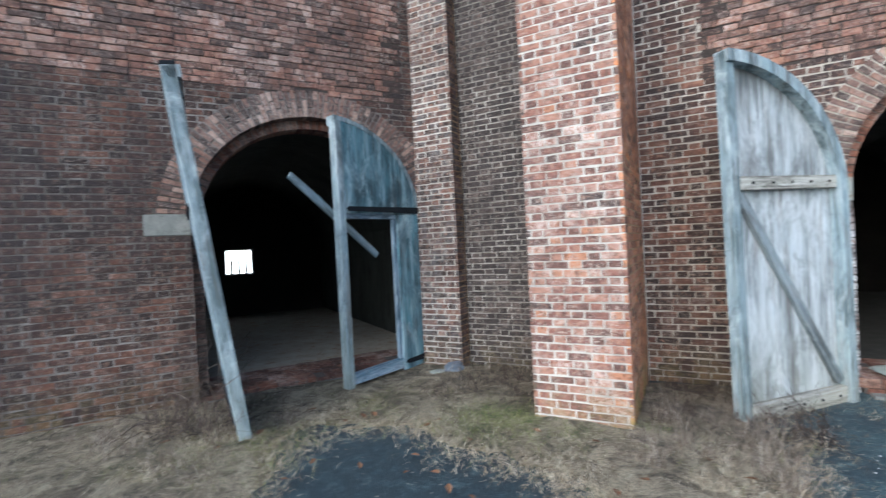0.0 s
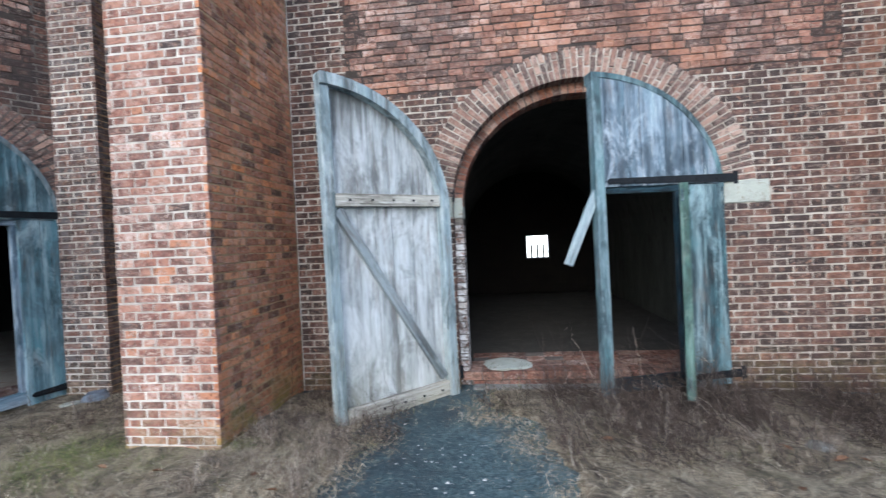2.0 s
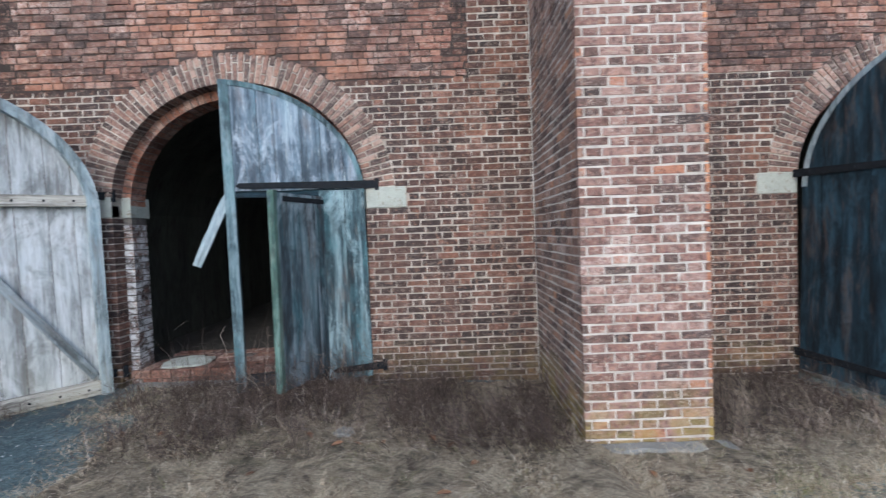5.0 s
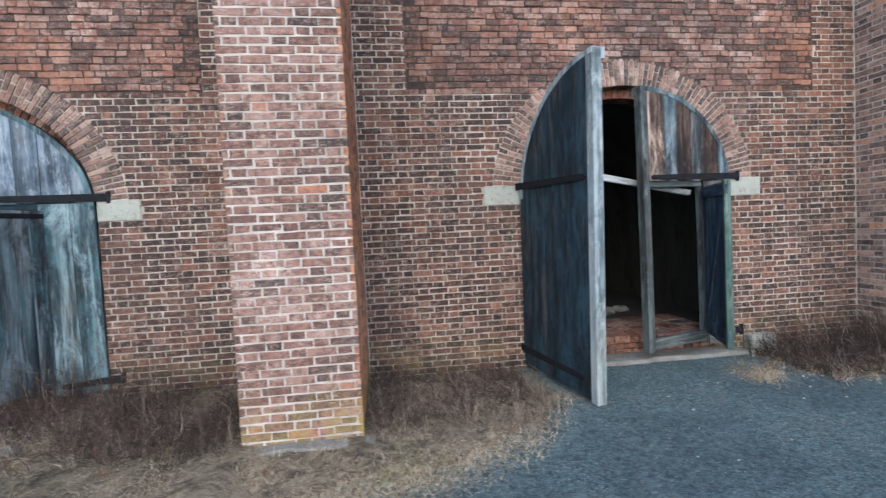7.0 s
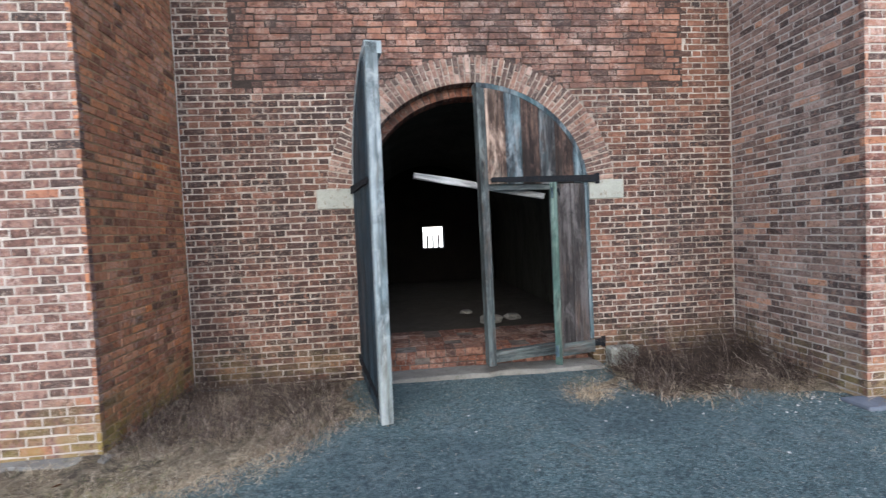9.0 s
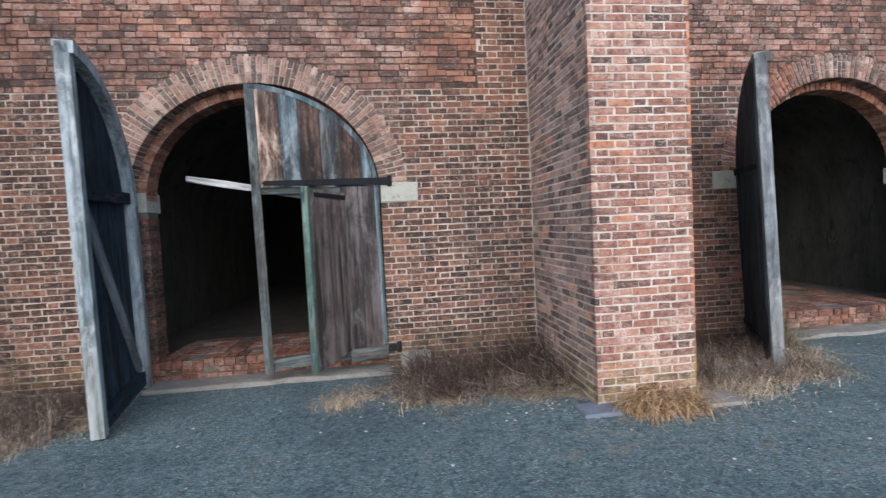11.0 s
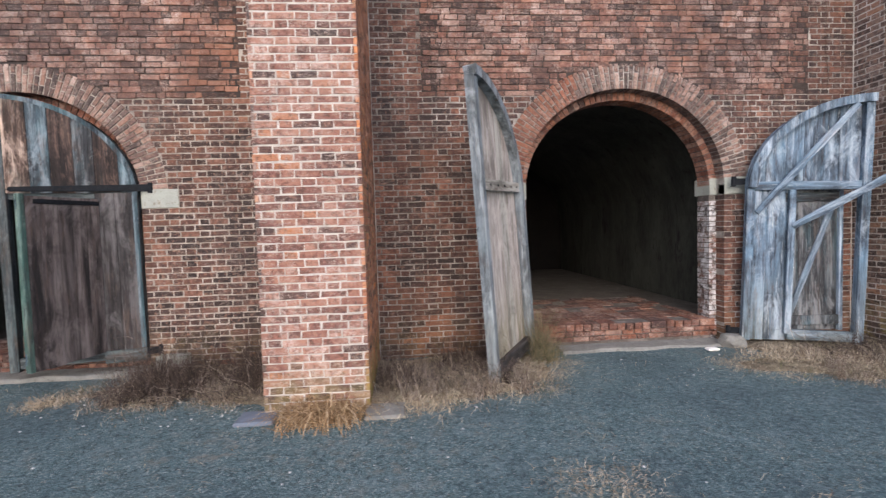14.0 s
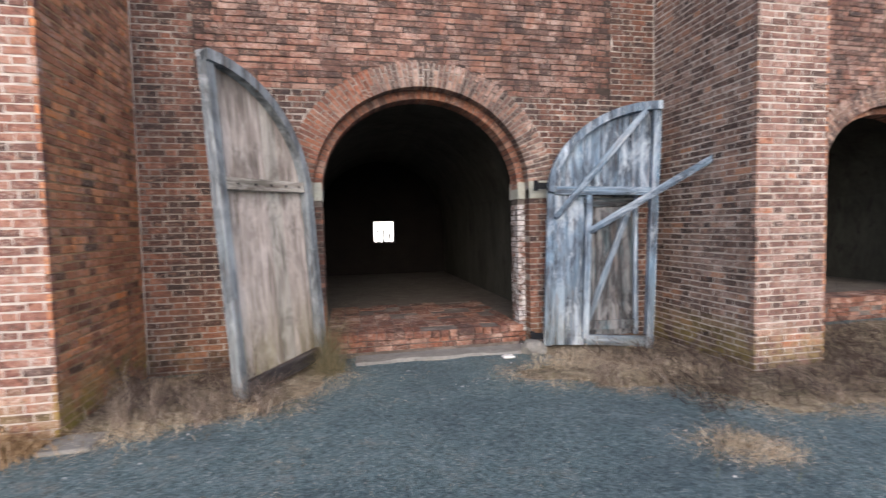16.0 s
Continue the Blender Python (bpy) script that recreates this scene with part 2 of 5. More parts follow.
# lit copy of GREY: light on pier_3's left side put into the colour
M_side_lit = brick_mat("lit_side_brick", [(p, tuple(1.75 * k for k in c)) for p, c in GREY], False, 0.7, 0.05, 0.5, rust=0.25)
# brown-stained, and raised above LIGHT to paint in light on these sides
M_side_r = brick_mat("lit_brown_side_brick", [(p, (1.75 * c[0], 1.5 * c[1], 1.0 * c[2])) for p, c in LIGHT], False, 0.5, 0.12, 0.9, rust=0.5)
M_upper = brick_mat("weathered_brick", UPPER, False, 0.75, 0.45, rust=0.45)
M_ring_p = brick_mat("arch_brick_piece", RING, True, 0.5, 0.15)
M_red_p = brick_mat("red_brick_piece", ORANGE, True, 0.6, 0.4)
M_step_p = brick_mat("threshold_brick_piece", [(p, tuple(0.75 * k for k in c)) for p, c in ORANGE], True, 0.5, 0.5)
M_pave_p = brick_mat("dusty_paving_brick_piece", [(p, (0.56 * c[0], 0.6 * c[1], 0.62 * c[2])) for p, c in ORANGE], True, 0.7, 0.3)
M_lime_p = brick_mat("limewashed_brick_piece", MIXED, True, 0.5, 0.15, 0.0, 0.95)
M_mortar = mortar_mat("wall_mortar", (0.6, 0.55, 0.49), (0.34, 0.3, 0.26), (0.08, 0.067, 0.06))
M_mortar_l = mortar_mat("pier_mortar", (0.62, 0.585, 0.54), (0.43, 0.39, 0.35), (0.16, 0.135, 0.12), -0.02)
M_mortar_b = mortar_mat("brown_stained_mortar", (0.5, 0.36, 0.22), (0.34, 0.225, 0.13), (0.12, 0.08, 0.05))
M_mortar_m = mortar_mat("dull_mortar", (0.5, 0.47, 0.43), (0.22, 0.2, 0.18), (0.06, 0.05, 0.048))
M_mortar_d = mortar_mat("dark_mortar", (0.3, 0.27, 0.25), (0.12, 0.105, 0.095), (0.04, 0.035, 0.033))
M_joint = plain_mat("washed_out_joint", (0.03, 0.024, 0.022), (0.07, 0.055, 0.048), 7, 0.95, 0.004)
M_stone = plain_mat("sandstone", (0.41, 0.43, 0.39), (0.28, 0.3, 0.27), 6, 0.85, 0.003, (0.22, 0.19, 0.15))
M_conc = plain_mat("old_concrete", (0.27, 0.265, 0.245), (0.15, 0.15, 0.14), 5, 0.9, 0.004, (0.13, 0.13, 0.11))
# sooty vault plaster, sunk in tone to stand for the unlit inside
M_vault_shade = plain_mat("shaded_sooty_plaster", (0.024, 0.026, 0.022), (0.066, 0.068, 0.058), 1.5, 0.95, 0.01, (0.02, 0.018, 0.017), stretch=(1.5, 1.5, 0.5))
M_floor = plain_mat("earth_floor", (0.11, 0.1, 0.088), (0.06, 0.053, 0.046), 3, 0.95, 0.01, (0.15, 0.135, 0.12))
# darker copy of the earth floor: two chambers' shade put into the colour
M_earth_shade = plain_mat("shaded_earth", (0.05, 0.047, 0.042), (0.026, 0.024, 0.021), 3, 0.95, 0.01, (0.07, 0.064, 0.056))
# dusty tan floor, raised in tone to stand for daylight reaching in
M_lit_dust = plain_mat("lit_dusty_floor", (0.42, 0.37, 0.3), (0.27, 0.23, 0.18), 3, 0.95, 0.01, (0.24, 0.12, 0.07))
# near-black colour paints the unlit depth on the back walls
M_back_shade = plain_mat("unlit_black", (0.008, 0.008, 0.008), (0.018, 0.016, 0.015), 2, 0.95, 0.006)
M_iron = plain_mat("black_iron", (0.008, 0.01, 0.013), (0.02, 0.023, 0.028), 20, 0.85, 0.002, (0.03, 0.022, 0.02), spec=0.12)
M_blue = wood_mat("blue_painted_wood", (0.045, 0.066, 0.09), (0.18, 0.245, 0.315), (0.54, 0.62, 0.72), (0.09, 0.21, 0.28), 0.5)
M_navy = wood_mat("dark_blue_painted_wood", (0.003, 0.006, 0.01), (0.009, 0.023, 0.036), (0.034, 0.078, 0.112), (0.01, 0.042, 0.065), 0.4)
M_patchy = wood_mat("flaking_dark_wood", (0.014, 0.015, 0.018), (0.055, 0.06, 0.066), (0.3, 0.31, 0.32), (0.03, 0.1, 0.13), 0.5)
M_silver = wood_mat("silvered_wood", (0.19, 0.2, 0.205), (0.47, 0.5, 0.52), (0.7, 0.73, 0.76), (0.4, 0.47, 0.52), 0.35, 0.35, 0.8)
M_tan = wood_mat("tan_weathered_wood", (0.19, 0.165, 0.145), (0.5, 0.445, 0.405), (0.72, 0.67, 0.63), (0.48, 0.44, 0.4), 0.4, 0.8, 0.6)
M_rail = wood_mat("pale_rail_wood", (0.16, 0.15, 0.13), (0.46, 0.44, 0.4), (0.7, 0.68, 0.63), (0.5, 0.47, 0.4), 0.3, 0.3)
M_paleblue = wood_mat("pale_blue_wood", (0.03, 0.042, 0.058), (0.155, 0.225, 0.305), (0.55, 0.65, 0.75), (0.11, 0.24, 0.37), 0.5, 0.3)
M_teal = wood_mat("turquoise_painted_wood", (0.04, 0.07, 0.085), (0.15, 0.255, 0.31), (0.46, 0.58, 0.64), (0.09, 0.27, 0.34), 0.55)
M_post = wood_mat("slate_blue_post_wood", (0.025, 0.042, 0.05), (0.085, 0.135, 0.16), (0.28, 0.37, 0.42), (0.06, 0.16, 0.18), 0.5)
M_lowteal = wood_mat("flaked_teal_wood", (0.014, 0.026, 0.034), (0.055, 0.095, 0.115), (0.36, 0.49, 0.54), (0.05, 0.19, 0.23), 0.45)
M_edge = wood_mat("pale_blue_edge_wood", (0.1, 0.13, 0.14), (0.32, 0.39, 0.43), (0.56, 0.62, 0.66), (0.24, 0.36, 0.42), 0.5, 0.3)
M_green = wood_mat("green_painted_wood", (0.03, 0.05, 0.045), (0.08, 0.13, 0.115), (0.24, 0.32, 0.29), (0.045, 0.14, 0.12), 0.7)
M_brown = wood_mat("dark_brown_wood", (0.016, 0.015, 0.016), (0.055, 0.05, 0.052), (0.19, 0.18, 0.185), (0.06, 0.075, 0.085), 0.3)
M_mauve = wood_mat("mauve_bare_wood", (0.022, 0.02, 0.021), (0.1, 0.083, 0.081), (0.25, 0.215, 0.21), (0.09, 0.085, 0.09), 0.3)
M_rusty = wood_mat("red_brown_stained_wood", (0.012, 0.009, 0.009), (0.05, 0.034, 0.03), (0.26, 0.16, 0.125), (0.04, 0.14, 0.15), 0.35)
M_pinkbare = wood_mat("bare_pinkish_wood", (0.02, 0.016, 0.014), (0.09, 0.055, 0.042), (0.66, 0.5, 0.41), (0.05, 0.16, 0.16), 0.3)
M_bluegrey = wood_mat("blue_grey_flaking_wood", (0.012, 0.018, 0.025), (0.06, 0.088, 0.108), (0.32, 0.39, 0.44), (0.04, 0.15, 0.18), 0.5)
M_stile = wood_mat("grey_stile_wood", (0.02, 0.025, 0.028), (0.06, 0.074, 0.08), (0.2, 0.235, 0.24), (0.045, 0.09, 0.095), 0.4)
M_greyblue = wood_mat("grey_blue_wood", (0.07, 0.082, 0.09), (0.21, 0.245, 0.275), (0.44, 0.49, 0.52), (0.18, 0.24, 0.28), 0.4, 0.2)
M_lining = wood_mat("deep_blue_painted_wood", (0.008, 0.014, 0.026), (0.025, 0.05, 0.09), (0.12, 0.2, 0.29), (0.025, 0.07, 0.13), 0.5)
M_leaf = plain_mat("dead_leaf", (0.23, 0.115, 0.06), (0.13, 0.07, 0.04), 40, 0.8, 0.0)
M_pebble = plain_mat("white_stones", (0.7, 0.7, 0.68), (0.45, 0.45, 0.45), 30, 0.8, 0.001)
M_slate = plain_mat("slate", (0.17, 0.2, 0.25), (0.11, 0.13, 0.165), 8, 0.6, 0.002)
M_paper = plain_mat("white_paper", (0.8, 0.8, 0.78), (0.65, 0.64, 0.6), 20, 0.8, 0.0)
M_rubble = brick_mat("rubble_brick", ORANGE, True, 0.4, 0.5)


def gravel_mat():
    mat, nt, b, pos = base("dark_gravel", 0.75, 0.4)
    v = nt.nodes.new("ShaderNodeTexVoronoi")
    v.inputs["Scale"].default_value = 110
    nt.links.new(pos, v.inputs["Vector"])
    stone = ramp_node(nt, [(0.0, (0.03, 0.06, 0.068)), (0.5, (0.08, 0.146, 0.16)), (0.85, (0.155, 0.235, 0.246)), (0.97, (0.24, 0.3, 0.3)), (1.0, (0.46, 0.48, 0.46))])
    sep = nt.nodes.new("ShaderNodeSeparateColor")
    nt.links.new(v.outputs["Color"], sep.inputs[0])
    nt.links.new(sep.outputs[0], stone.inputs[0])
    big = noise_node(nt, pos, 0.8, 6, 0.65, 0.4)
    mid = noise_node(nt, pos, 7, 5, 0.7)
    patch = noise_node(nt, pos, 2.6, 6, 0.75, 0.8)
    c = mix_node(nt, span_node(nt, big, 0.45, 0.62, 0.0, 0.6), stone.outputs[0], (0.05, 0.082, 0.098))
    c = mix_node(nt, span_node(nt, patch, 0.52, 0.66, 0.0, 0.45), c, (0.185, 0.25, 0.265))
    clot = noise_node(nt, pos, 22, 6, 0.8, 0.6)
    c = mix_node(nt, span_node(nt, clot, 0.49, 0.4, 0.0, 0.7), c, (0.02, 0.036, 0.044))
    c = mix_node(nt, span_node(nt, clot, 0.54, 0.63, 0.0, 0.6), c, (0.23, 0.285, 0.285))
    dirt = math_node(nt, "MULTIPLY", span_node(nt, big, 0.52, 0.3, 0.0, 1.0), span_node(nt, mid, 0.5, 0.66))
    c = mix_node(nt, math_node(nt, "MULTIPLY", dirt, 0.7), c, (0.24, 0.215, 0.175))
    # old black tarmac at the start of the yard
    xyz = nt.nodes.new("ShaderNodeSeparateXYZ")
    nt.links.new(pos, xyz.inputs[0])
    tar = math_node(nt, "MULTIPLY", span_node(nt, math_node(nt, "ADD", xyz.outputs[0], math_node(nt, "MULTIPLY", big, 6.0)), 5.6, 3.2), span_node(nt, mid, 0.35, 0.5, 0.55, 0.9))
    c = mix_node(nt, tar, c, (0.018, 0.031, 0.042))
    v2 = nt.nodes.new("ShaderNodeTexVoronoi")
    v2.inputs["Scale"].default_value = 17
    nt.links.new(scaled(nt, pos, (1.0, 1.7, 1.0)), v2.inputs["Vector"])
    sep2 = nt.nodes.new("ShaderNodeSeparateColor")
    nt.links.new(v2.outputs["Color"], sep2.inputs[0])
    chip = math_node(nt, "MULTIPLY", span_node(nt, v2.outputs["Distance"], 0.2, 0.12), span_node(nt, sep2.outputs[1], 0.6, 0.95))
    c = mix_node(nt, math_node(nt, "MULTIPLY", chip, 0.8), c, (0.42, 0.4, 0.34))
    h = math_node(nt, "ADD", math_node(nt, "MULTIPLY", v.outputs["Distance"], -1.0), math_node(nt, "MULTIPLY", mid, 0.6))
    finish(nt, b, c, h, 0.012, 0.9)
    return mat


def verge_mat():
    mat, nt, b, pos = base("dry_turf", 0.95, 0.2)
    big = noise_node(nt, pos, 1.1, 6, 0.7, 0.6)
    mid = noise_node(nt, pos, 9, 6, 0.75, 0.8)
    fine = noise_node(nt, pos, 70, 4, 0.75, 0.5)
    c = mix_node(nt, span_node(nt, mid, 0.35, 0.65), (0.065, 0.052, 0.042), (0.27, 0.225, 0.165))
    clump = noise_node(nt, pos, 3.2, 6, 0.75, 1.0)
    c = mix_node(nt, span_node(nt, clump, 0.42, 0.6, 0.0, 0.85), c, (0.55, 0.47, 0.34))
    c = mix_node(nt, span_node(nt, fine, 0.42, 0.66, 0.0, 0.75), c, (0.055, 0.044, 0.034))
    c = mix_node(nt, span_node(nt, big, 0.55, 0.72, 0.0, 0.6), c, (0.09, 0.095, 0.04))
    h = math_node(nt, "ADD", mid, fine)
    finish(nt, b, c, h, 0.03, 1.0)
    return mat


M_gravel = gravel_mat()
M_verge = verge_mat()

# ---------------------------------------------------------------- helpers


def part(name, bm, material, parent=None, label="", m=None):
    """One mesh object out of a bmesh, under a thing."""
    me = bpy.data.meshes.new(name)
    bm.to_mesh(me)
    bm.free()
    me.materials.append(material)
    ob = new(name, me)
    if parent is not None:
        ob.parent = parent
    if m is not None:
        ob.matrix_local = m
    return tagged(ob, label)


def prism(bm, pts, d0, d1, f):
    """A flat outline pts (u, v), from depth d0 to d1, placed by f(u, v, d)."""
    a = [bm.verts.new(f(u, v, d0)) for u, v in pts]
    b = [bm.verts.new(f(u, v, d1)) for u, v in pts]
    n = len(pts)
    bm.faces.new(a[::-1])
    bm.faces.new(b)
    for i in range(n):
        bm.faces.new((a[i], a[(i + 1) % n], b[(i + 1) % n], b[i]))


def soften(bm, w=0.004):
    bmesh.ops.recalc_face_normals(bm, faces=bm.faces)
    bmesh.ops.bevel(bm, geom=[e for e in bm.edges if e.calc_face_angle(0) > 0.6], offset=w, segments=1, affect="EDGES", profile=0.7)


def box(bm, x0, x1, y0, y1, z0, z1):
    prism(bm, [(x0, z0), (x1, z0), (x1, z1), (x0, z1)], y0, y1, lambda u, v, d: (u, d, v))


def flat_map(o, u):
    """Maps (u, z, depth behind the face) to the world; o: a point of the face, u: its horizontal direction. The face looks along u x z."""
    n = (u[1], -u[0])
    return lambda a, z, d: (o[0] + u[0] * a - n[0] * d, o[1] + u[1] * a - n[1] * d, z)


class Soup:
    """Many small bricks in one mesh."""

    def __init__(self):
        self.v, self.f = [], []

    def brick(self, quad, f, d_face, d_back, cham=0.0045):
        """quad: four (u, z) corners, counter-clockwise."""
        cu, cz = sum(p[0] for p in quad) / 4, sum(p[1] for p in quad) / 4
        i = len(self.v)
        inner = []
        for u, z in quad:
            du, dz = cu - u, cz - z
            inner.append((u + math.copysign(min(cham, abs(du)), du), z + math.copysign(min(cham, abs(dz)), dz)))
        self.v += [f(u, z, d_face) for u, z in inner] + [f(u, z, d_face + cham) for u, z in quad] + [f(u, z, d_back) for u, z in quad]
        self.f.append((i, i + 1, i + 2, i + 3))
        for k in range(4):
            j = (k + 1) % 4
            self.f += [(i + 4 + k, i + 4 + j, i + j, i + k), (i + 8 + k, i + 8 + j, i + 4 + j, i + 4 + k)]

    def link(self, name, mat, parent, label="", kind=""):
        me = bpy.data.meshes.new(name)
        me.from_pydata(self.v, [], self.f)
        me.materials.append(mat)
        ob = new(name, me)
        ob.parent = parent
        return tagged(ob, label, kind=kind)


PIECES = {}


def piece(quad, f, d_face, d_back, mat, parent, name="brick"):
    """One brick as an object; alike ones share a mesh."""
    cu, cz = sum(p[0] for p in quad) / 4, sum(p[1] for p in quad) / 4
    local = tuple((round((u - cu) * 500) / 500, round((z - cz) * 500) / 500) for u, z in quad)
    key = (local, round(d_back - d_face, 3), mat.name)
    if key not in PIECES:
        s = Soup()
        s.brick(local, lambda u, z, d: (u, d, z), 0.0, d_back - d_face)
        me = bpy.data.meshes.new(name)
        me.from_pydata(s.v, [], s.f)
        me.materials.append(mat)
        PIECES[key] = me
    o = Vector(f(cu, cz, d_face))
    ux = (Vector(f(cu + 1, cz, d_face)) - o)
    back = (Vector(f(cu, cz, d_face + 1)) - o)
    m = Matrix(((ux.x, back.x, 0, o.x), (ux.y, back.y, 0, o.y), (0, 0, 1, o.z), (0, 0, 0, 1)))
    ob = new(name, PIECES[key])
    ob.parent = parent
    ob.matrix_local = m
    return ob


COURSE = 0.0685


def worn(a, b, za, zb, rng, j=0.0042):
    """The outline of a brick whose corners are knocked out of true."""
    e = [rng.uniform(-j, j) for _ in range(8)]
    return ((a + e[0], za + e[1]), (b + e[2], za + e[3]), (b + e[4], zb + e[5]), (a + e[6], zb + e[7]))


JOINT = 0.0115


def courses(u0, u1, z0, z1, gaps, bond="flemish", joint=JOINT, zbase=-0.3, seed=1, k_size=1.0):
    """Bricks (u0, u1, z0, z1) of a wall; gaps(z) gives the stretches of u that are left out at that height."""
    rng = random.Random(seed)
    k = math.ceil((z0 - zbase) / COURSE - 1e-6)
    while zbase + (k + 1) * COURSE <= z1 + 1e-6:
        za, zb = zbase + k * COURSE, zbase + (k + 1) * COURSE - joint
        if bond == "flemish":
            seq, shift = ((0.316 - 0.1) * k_size - joint + 0.0, 0.111 * k_size - joint), (0.0, 0.1635 * k_size)[k % 2]
        else:
            seq, shift = (0.213, 0.213), rng.uniform(0, 0.2)
        cuts = [(u0, u1)]
        for a, b in gaps(0.5 * (za + zb)):
            cuts = [c for p, q in cuts for c in ((p, min(q, a)), (max(p, b), q)) if c[1] - c[0] > 0.03]
        for p, q in cuts:
            u = math.floor((p - shift) / (sum(seq) + 2 * joint)) * (sum(seq) + 2 * joint) + shift
            i = 0
            while u < q:
                w = seq[i % 2] if bond == "flemish" else rng.choice((0.098, 0.1, 0.15, 0.2, 0.205, 0.21))
                a, b = max(u, p), min(u + w, q)
                if b - a > 0.02:
                    e = [rng.uniform(-0.0022, 0.0022) for _ in range(4)]
                    yield a + e[0], b + e[1], za + e[2], zb + e[3]
                u += w + (joint if bond == "flemish" else 0.008)
                i += 1
        k += 1


# arch: outer ring, rebate that takes the leaves, inner order
CZ = 1.87
A2, B2 = 1.6, 1.5
A1, B1 = 1.3, 1.2
A0, B0 = 1.21, 1.1
REBATE, WALL_D = 0.17, 0.4
TOP = 6.2


def half(a, b, z):
    if z <= CZ:
        return a
    return a * math.sqrt(max(0.0, 1 - ((z - CZ) / b) ** 2)) if z < CZ + b else 0.0


def arch_pts(a, b, n=28):
    return [(a * math.cos(math.pi * i / n), CZ + b * math.sin(math.pi * i / n)) for i in range(n + 1)]


def arch_slab(bm, f, u0, u1, z0, z1, uc, a, b, d0, d1):
    """A wall slab from depth d0 to d1 with an arched opening through it."""
    prism(bm, [(u0, z0), (uc - a, z0), (uc - a, CZ), (u0, CZ)], d0, d1, f)
    prism(bm, [(uc + a, z0), (u1, z0), (u1, CZ), (uc + a, CZ)], d0, d1, f)
    pts = [(uc + x, z) for x, z in arch_pts(a, b)]
    n = len(pts) - 1
    for d in (d0, d1):
        low = [bm.verts.new(f(u, z, d)) for u, z in pts]
        up = [bm.verts.new(f(u1 + (u0 - u1) * i / n, z1, d)) for i in range(n + 1)]
        for i in range(n):
            q = (low[i], up[i], up[i + 1], low[i + 1])
            bm.faces.new(q if d == d0 else q[::-1])
        r = (bm.verts.new(f(u1, CZ, d)), up[0], low[0])
        l = (low[n], up[n], bm.verts.new(f(u0, CZ, d)))
        bm.faces.new(r if d == d0 else r[::-1])
        bm.faces.new(l if d == d0 else l[::-1])
        if d == d0:
            keep = low
        else:
            for i in range(n):
                bm.faces.new((keep[i], keep[i + 1], low[i + 1], low[i]))


def ring_bricks(f, uc, a0, b0, a1, b1, n, d_face, d_back, mat, parent, split, seed, t0=0.0, t1=1.0, joint=0.011):
    """Voussoirs between two half ellipses, each ring brick an object; split: every voussoir is a whole and a half brick."""
    rng = random.Random(seed)
    for i in range(n):
        lo, hi = t0 + (t1 - t0) * i / n, t0 + (t1 - t0) * (i + 1) / n
        g = joint / (math.pi * a0) * 0.5
        th = [math.pi * (lo + g), math.pi * (hi - g)]

        def at(k, s):
            return (uc + (a0 + (a1 - a0) * s) * math.cos(th[k]), CZ + (b0 + (b1 - b0) * s) * math.sin(th[k]))

        cutsets = [(0.0, 1.0)]
        if split:
            j = joint / (a1 - a0)
            c = 0.66 if i % 2 else 0.34
            cutsets = [(0.0, c - j / 2), (c + j / 2, 1.0)]
        for s0, s1 in cutsets:
            # counter-clockwise as seen from in front
            quad = (at(0, s0), at(0, s1), at(1, s1), at(1, s0))
            piece(quad, f, d_face + rng.uniform(-0.003, 0.003), d_back, mat if not callable(mat) else mat(lo, rng), parent, "voussoir")


